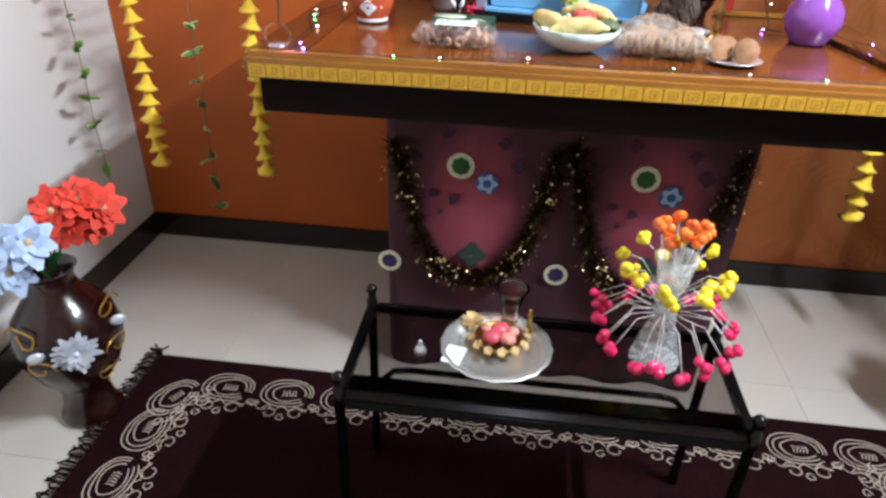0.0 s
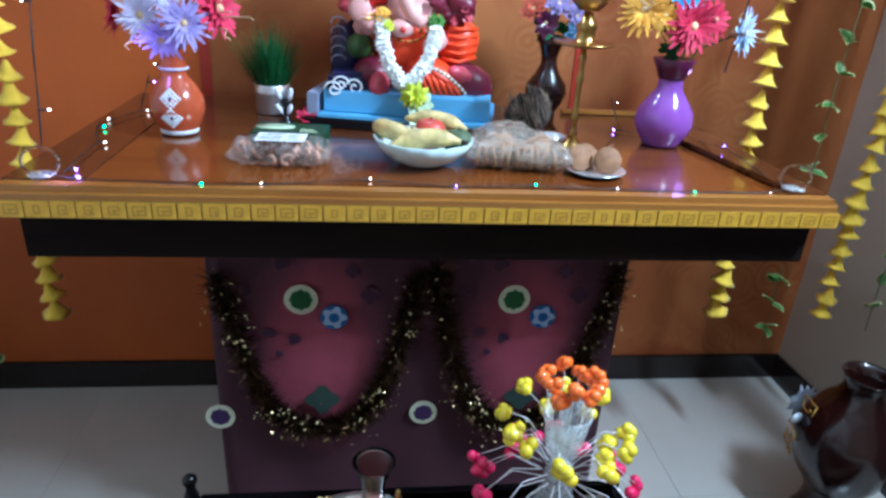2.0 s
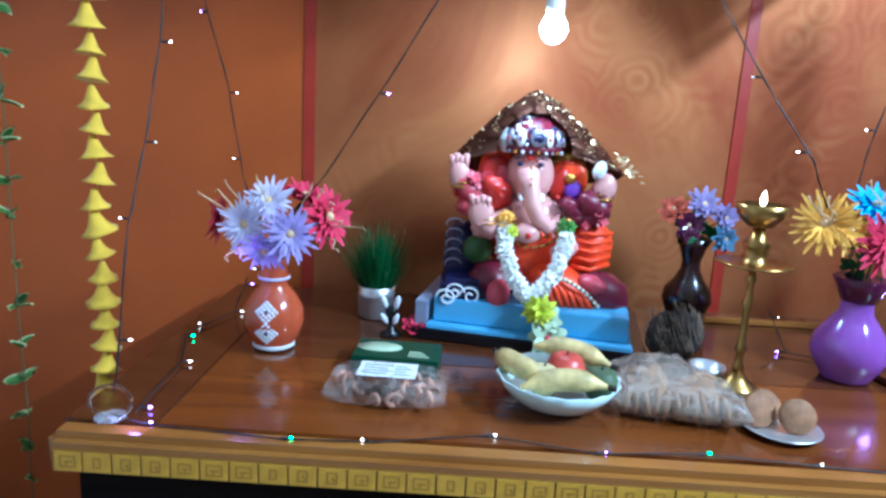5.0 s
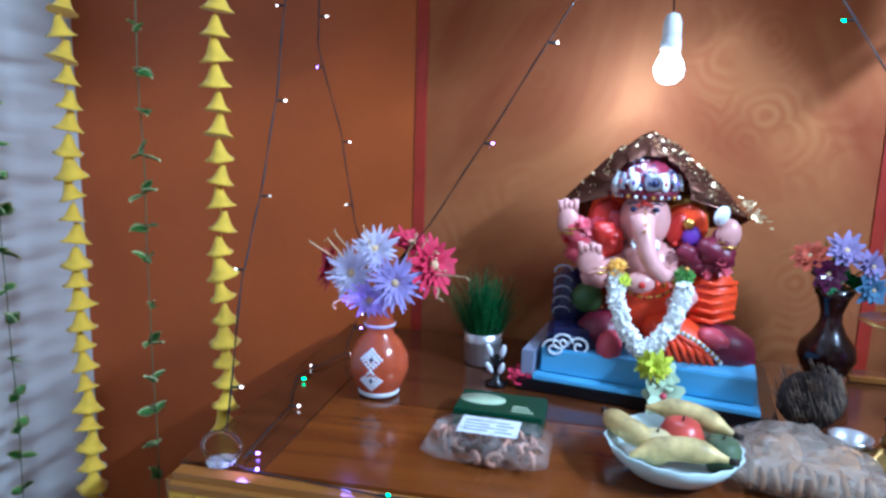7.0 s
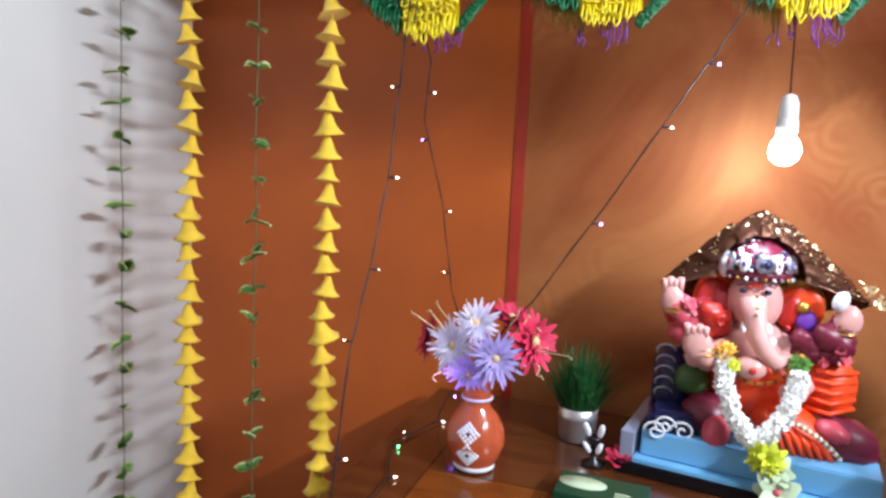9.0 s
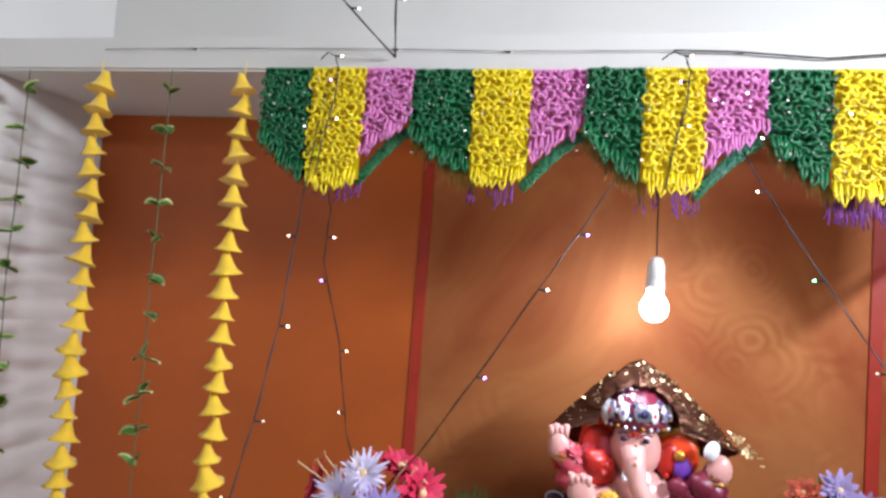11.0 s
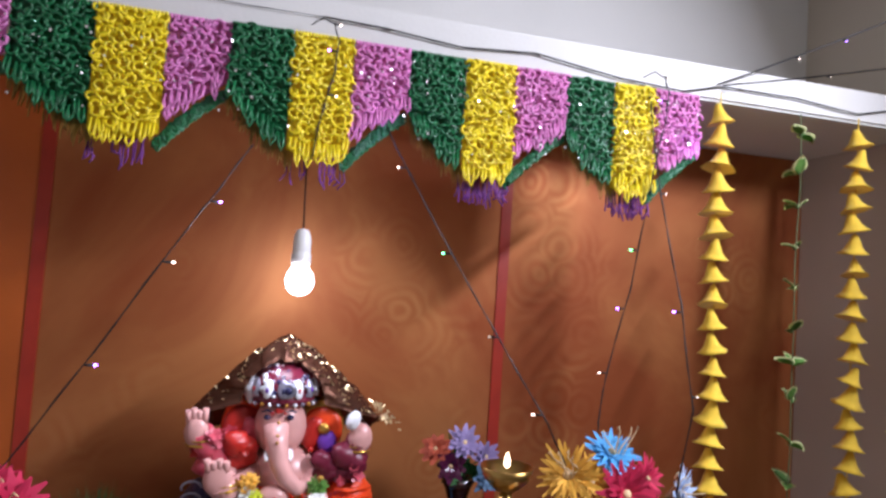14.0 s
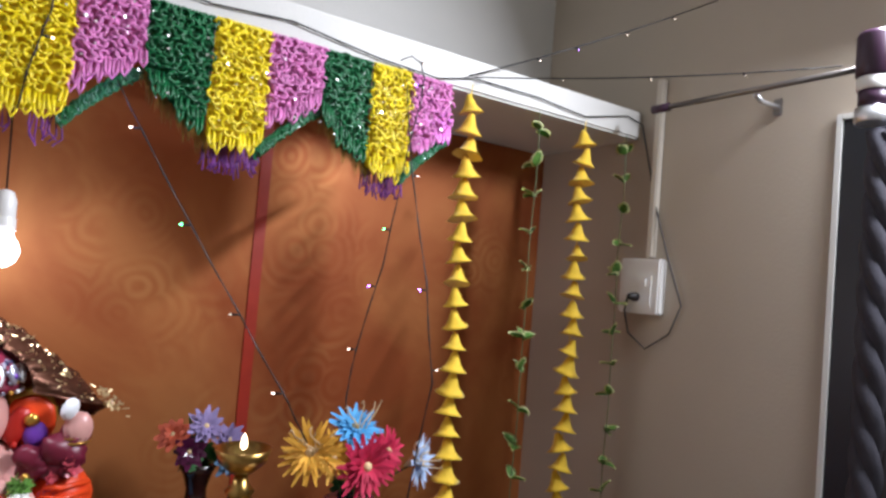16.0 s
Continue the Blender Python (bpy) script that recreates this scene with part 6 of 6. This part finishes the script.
# seams between the fifteen panels
SEAMS = (-0.302, -0.19, -0.073, 0.026, 0.154, 0.268, 0.374, 0.481, 0.591, 0.698, 0.808, 0.911, 1.023, 1.13, 1.225, 1.332)
rnd = random.Random(71)


def yarn_band(x0, x1, za, zb, bulge, material, front, seed):
    """A strip of looped yarn; za and zb are the lengths at its two edges."""
    bm = bmesh.new()
    rnd = random.Random(seed)
    n, m = 10, 14

    def length(u):
        return za + (zb - za) * u + bulge * 4 * u * (1 - u)

    rows = []
    for j in range(m + 1):
        rows.append([bm.verts.new((x0 + (x1 - x0) * i / n, front + 0.002 + 0.005 * noise.noise(Vector((i * 0.37, j * 0.41, seed * 0.7))), TT - length(i / n) * j / m)) for i in range(n + 1)])
    for a, b in zip(rows, rows[1:]):
        for i in range(n):
            bm.faces.new((a[i], a[i + 1], b[i + 1], b[i])).smooth = True
    bmesh.ops.solidify(bm, geom=bm.faces[:], thickness=-0.004)
    for i in range(18):
        blob(bm, (x0 + (x1 - x0) * (i + 0.5) / 18, front + 0.001, TT + 0.001), (0.0034, 0.004, 0.0045), seg=6)
    back, bm = bm, bmesh.new()
    cell = 0.0128
    for j in range(int((max(za, zb) + bulge) / cell) + 1):
        for i in range(int((x1 - x0) / cell) + 1):
            x = x0 + cell * (i + 0.4 + 0.5 * (j % 2)) + rnd.uniform(-0.003, 0.003)
            d = cell * (j + 0.6) + rnd.uniform(-0.004, 0.004)
            L = length((x - x0) / (x1 - x0))
            if d > L - 0.003 or not x0 + 0.004 < x < x1 - 0.003:
                continue
            z, y = TT - d, front - 0.001 - 0.004 * min(1.0, d / 0.08)
            r = rnd.uniform(0.0062, 0.0105)
            if d > L - rnd.uniform(0.016, 0.034):
                h = rnd.uniform(0.018, 0.03)
                w, k = rnd.uniform(-0.005, 0.005), rnd.uniform(0.003, 0.0055)
                pts = [(x - k, y, z + 0.006), (x - k + w * 0.6, y - 0.004, z - h * 0.6), (x + w, y - 0.004, z - h), (x + k + w * 0.6, y - 0.004, z - h * 0.6), (x + k, y, z + 0.006)]
            elif rnd.random() < 0.3 * min(1.0, 0.3 + d / 0.08):
                a0 = rnd.uniform(-0.9, 0.9)
                pts = [(x + q * math.cos(a0), y - h, z + q * math.sin(a0)) for q, h in ((-r, -0.002), (-r * 0.5, 0.004), (0, 0.006), (r * 0.5, 0.004), (r, -0.002))]
            else:
                a0 = rnd.uniform(0, 6.28)
                pts = [(x + r * math.cos(a0 + t), y - 0.0035 * math.sin(t * 0.6), z + r * 0.9 * math.sin(a0 + t)) for t in (0, 0.8, 1.6, 2.4, 3.2, 4.0, 4.8)]
            tube(pts, rnd.uniform(0.0022, 0.003), 5, bm)
    return back, bm


for k in range(5):
    xs = SEAMS[3 * k:3 * k + 4]
    dy = 0.006 * math.sin(k * 2.1)
    for i, (name, za, zb, bulge, m) in enumerate((("green", 0.118, 0.205, 0.012, M_GREEN_Y), ("yellow", 0.214, 0.208, 0.012, M_YELLOW_Y), ("pink", 0.172, 0.104, 0.004, M_PINK_Y))):
        grow = 0.02 if k == 0 and i < 2 else 0.0
        back, pile = yarn_band(xs[i] + 0.0005, xs[i + 1] - 0.0005, za + grow, zb + grow, bulge, m, 1.93 + dy - 0.003 * (i == 1), 5 * k + i + 1)
        tagged(part("loop_pile", pile, m, part(name + "_panel", back, m, tor, name + " looped yarn panel")), kind="stuff")
    # white sparkle of the yarn, put in as small pale discs
    b = bmesh.new()
    for i in range(24):
        x, z = rnd.uniform(xs[0], xs[3]), TT - rnd.uniform(0.015, 0.13 if i % 3 else 0.19)
        up = Vector((rnd.gauss(0, 0.35), -1, rnd.gauss(0.1, 0.35))).normalized()
        d = up.orthogonal().normalized() * rnd.uniform(0.0016, 0.003)
        e = up.cross(d)
        p = Vector((x, 1.918 + dy, z))
        b.faces.new([b.verts.new(p + d * math.cos(q) + e * math.sin(q)) for q in (0, 1.05, 2.1, 3.14, 4.19, 5.24)])
    tagged(part("sequin_scatter", b, M_GLINT_Y, tor, "tiny pale discs standing in for glints on the yarn"), kind="stuff")
    # trims along the scalloped edge
    b = bmesh.new()
    w = xs[1] - xs[0]
    for i in range(64):
        u = i / 63
        x, z = xs[0] + w * 1.1 * u, TT - 0.125 - 0.095 * u - 0.012 * 4 * u * (1 - u) + rnd.uniform(-0.006, 0.006)
        q, h = rnd.uniform(-0.004, 0.004), rnd.uniform(0.012, 0.036)
        tube([(x - 0.002, 1.945, z + 0.012), (x + q, 1.938, z - h), (x + 0.002, 1.943, z + 0.012)], 0.0013, 4, b)
    part("gold_fringe", b, M_GOLD_Y, tor)
    b = bmesh.new()
    w = xs[3] - xs[2]
    for i in range(70):
        u = i / 69
        x, z = xs[3] - 0.004 - w * u, TT - 0.112 - 0.1 * u ** 1.25
        for q in range(2):
            a0, r = rnd.uniform(0, 6.28), rnd.uniform(0.007, 0.011)
            tube([(x + r * math.cos(a0 + t) * 0.8, 1.944 - 0.004 * math.sin(t), z - 0.014 + rnd.uniform(-0.004, 0.004) + r * math.sin(a0 + t)) for t in (0, 1.0, 2.0, 3.0, 4.0)], 0.0022, 4, b)
    part("green_ruffle", b, M_GREEN_Y, tor)
    b = bmesh.new()
    for i in range(44 if k > 2 else 16):
        x, z = xs[1] + (xs[2] - xs[1]) * rnd.uniform(0.0, 1.0), TT - 0.248 + rnd.uniform(-0.012, 0.01)
        tube([(x, 1.95, z + 0.03), (x + rnd.uniform(-0.006, 0.006), 1.946, z - 0.004), (x + rnd.uniform(-0.009, 0.009), 1.946, z - rnd.uniform(0.006, 0.024))], 0.0018, 4, b)
    part("purple_tassel", b, M_PURPLE_Y, tor)


# ---- on the beige wall ----
sw = thing("switch_box", (XR, 1.905, 1.69), "white surface-mounted switch and socket box", "switch box")
part("case", box(-0.032, -0.001, -0.068, 0.068, -0.075, 0.075, 0.005), M_WHITEP, sw)
part("socket_plate", box(-0.036, -0.0325, -0.045, 0.05, -0.055, 0.03, 0.001), M_WHITEP, sw)
part("switch", box(-0.04, -0.0365, -0.03, -0.01, 0.0, 0.022, 0.001), M_WHITEP, sw)
plug = part("plug", lathe([(0.012, 0), (0.013, 0.006), (0.008, 0.03), (0.0, 0.032)], 12, m=Matrix.Translation((-0.037, 0.0, -0.03)) @ Euler((0, radians(-90), 0)).to_matrix().to_4x4()), M_WIRE, sw, "black plug")
pc = thing("plug_cord", (0, 0, 0), "thin grey cord looping from the slab to the switch box", "cord")
part("cord", tube([(1.985, 1.945, 2.146), (1.985, 1.923, 2.07), (1.985, 1.878, 1.906), (1.985, 1.825, 1.76), (1.985, 1.778, 1.646), (1.985, 1.81, 1.57), (1.985, 1.883, 1.522), (1.975, 1.935, 1.56), (1.965, 1.944, 1.62), (1.935, 1.91, 1.66)], 0.003, 6), mat("grey_cord", "4a4642", 0.6), pc)
cd = thing("wiring_pipe", (XR - 0.001, 1.887, 0), "white plastic wiring pipe on the wall", "pipe")
part("pipe", box(-0.02, 0, -0.011, 0.011, 1.768, 2.26, 0.003), mat("pipe_paint", "cbc2b4", 0.5, 0, 0.05, 10), cd)
rod = thing("curtain_rod", (0, 0, 0), "slim steel curtain rod over the doorway with dark caps", "curtain rod")
part("rod", tube([(1.9, 1.8, 2.15), (1.9, 1.3, 2.148)], 0.007, 10), mat("rod_steel", "8a8480", 0.3, 0.8), rod)
part("end_cap", tube([(1.9, 1.84, 2.15), (1.9, 1.79, 2.15)], 0.011, 10), M_DARKPURPLE, rod)
part("bracket", tube([(1.999, 1.56, 2.13), (1.93, 1.56, 2.128), (1.9, 1.56, 2.139)], 0.006, 8), M_STEEL, rod)
part("wall_plate", box(1.993, 1.999, 1.55, 1.57, 2.11, 2.15, 0.002), bpy.data.materials["rod_steel"], rod)
cap = part("finial", lathe([(0.0, 0.085), (0.03, 0.083), (0.034, 0.075), (0.034, 0.0), (0.03, -0.004), (0.0, -0.004)], 24, m=Matrix.Translation((1.87, 1.3, 2.118))), M_DARKPURPLE, rod, "dark plum round cap")
part("band", lathe([(0.029, -0.03), (0.031, -0.028), (0.031, -0.006), (0.029, -0.0045)], 24, m=Matrix.Translation((1.87, 1.3, 2.118))), M_WHITEP, cap)
part("neck", lathe([(0.027, -0.06), (0.028, -0.03), (0.0, -0.03)], 24, m=Matrix.Translation((1.87, 1.3, 2.118))), M_DARKPURPLE, cap)
part("band", lathe([(0.03, -0.092), (0.032, -0.09), (0.032, -0.064), (0.0, -0.061)], 24, m=Matrix.Translation((1.87, 1.3, 2.118))), M_STEEL, cap)
cur = thing("rolled_curtain", (1.875, 1.283, 2.01), "grey curtain twisted into a rope beside the doorway", "curtain")
for s in range(3):
    pts = [(0.013 * math.cos(i * 0.55 + s * 2.09), 0.013 * math.sin(i * 0.55 + s * 2.09), 0.0 - i * 0.02) for i in range(56)]
    part("strand", tube(pts, 0.017, 8), M_GREYCLOTH, cur)

door = thing("door_1", (0, 0, 0), "dark closed door in a thin white frame", "door")
tagged(door, kind="structure")
part("leaf", box(XR - 0.004, XR + 0.03, D0 + 0.0125, D1 - 0.0125, 0.004, DZ - 0.0125, 0.003), M_DOOR, door)
part("inner_panel", box(XR - 0.01, XR - 0.0045, D0 + 0.06, 1.3, 0.25, 1.98, 0.002), mat("door_panel", "3a3a3e", 0.4), door, "dull grey raised panel")
for y0, y1 in ((D0 + 0.0005, D0 + 0.0115), (D1 - 0.0115, D1 - 0.0005)):
    part("jamb", box(XR - 0.008, XR + 0.118, y0, y1, 0.001, DZ - 0.0005), M_FRAMEP, door)
part("lintel", box(XR - 0.008, XR + 0.118, D0 + 0.0125, D1 - 0.0125, DZ - 0.0115, DZ - 0.0005), M_FRAMEP, door)

# tube lamp over the doorway
tl = thing("tube_lamp", (XR - 0.001, 0.92, 2.42), "white fluorescent tube lamp over the doorway", "lamp")
part("batten", box(-0.045, 0, -0.39, 0.39, -0.025, 0.025, 0.004), M_WHITEP, tl)
part("tube", tube([(-0.06, -0.37, 0), (-0.06, 0.37, 0)], 0.013, 12), M_TUBE, tl)

# ---- floor tiles ----
flo = bpy.data.objects["floor"]
TS = 0.6
tile = mesh_of("tile", box(-TS / 2 + 0.0004, TS / 2 - 0.0004, -TS / 2 + 0.0004, TS / 2 - 0.0004, -0.0035, 0.0, 0.0004))
tile.materials.append(M_FLOOR)
for i in range(6):
    for j in range(7):
        x, y = XL + TS * (i + 0.5), YB - TS * (j + 0.5)
        if x - TS / 2 > XR - 0.02:
            continue
        o = new("tile", tile)
        o.parent = flo
        o.matrix_basis = Matrix.Translation((x, y, 0))
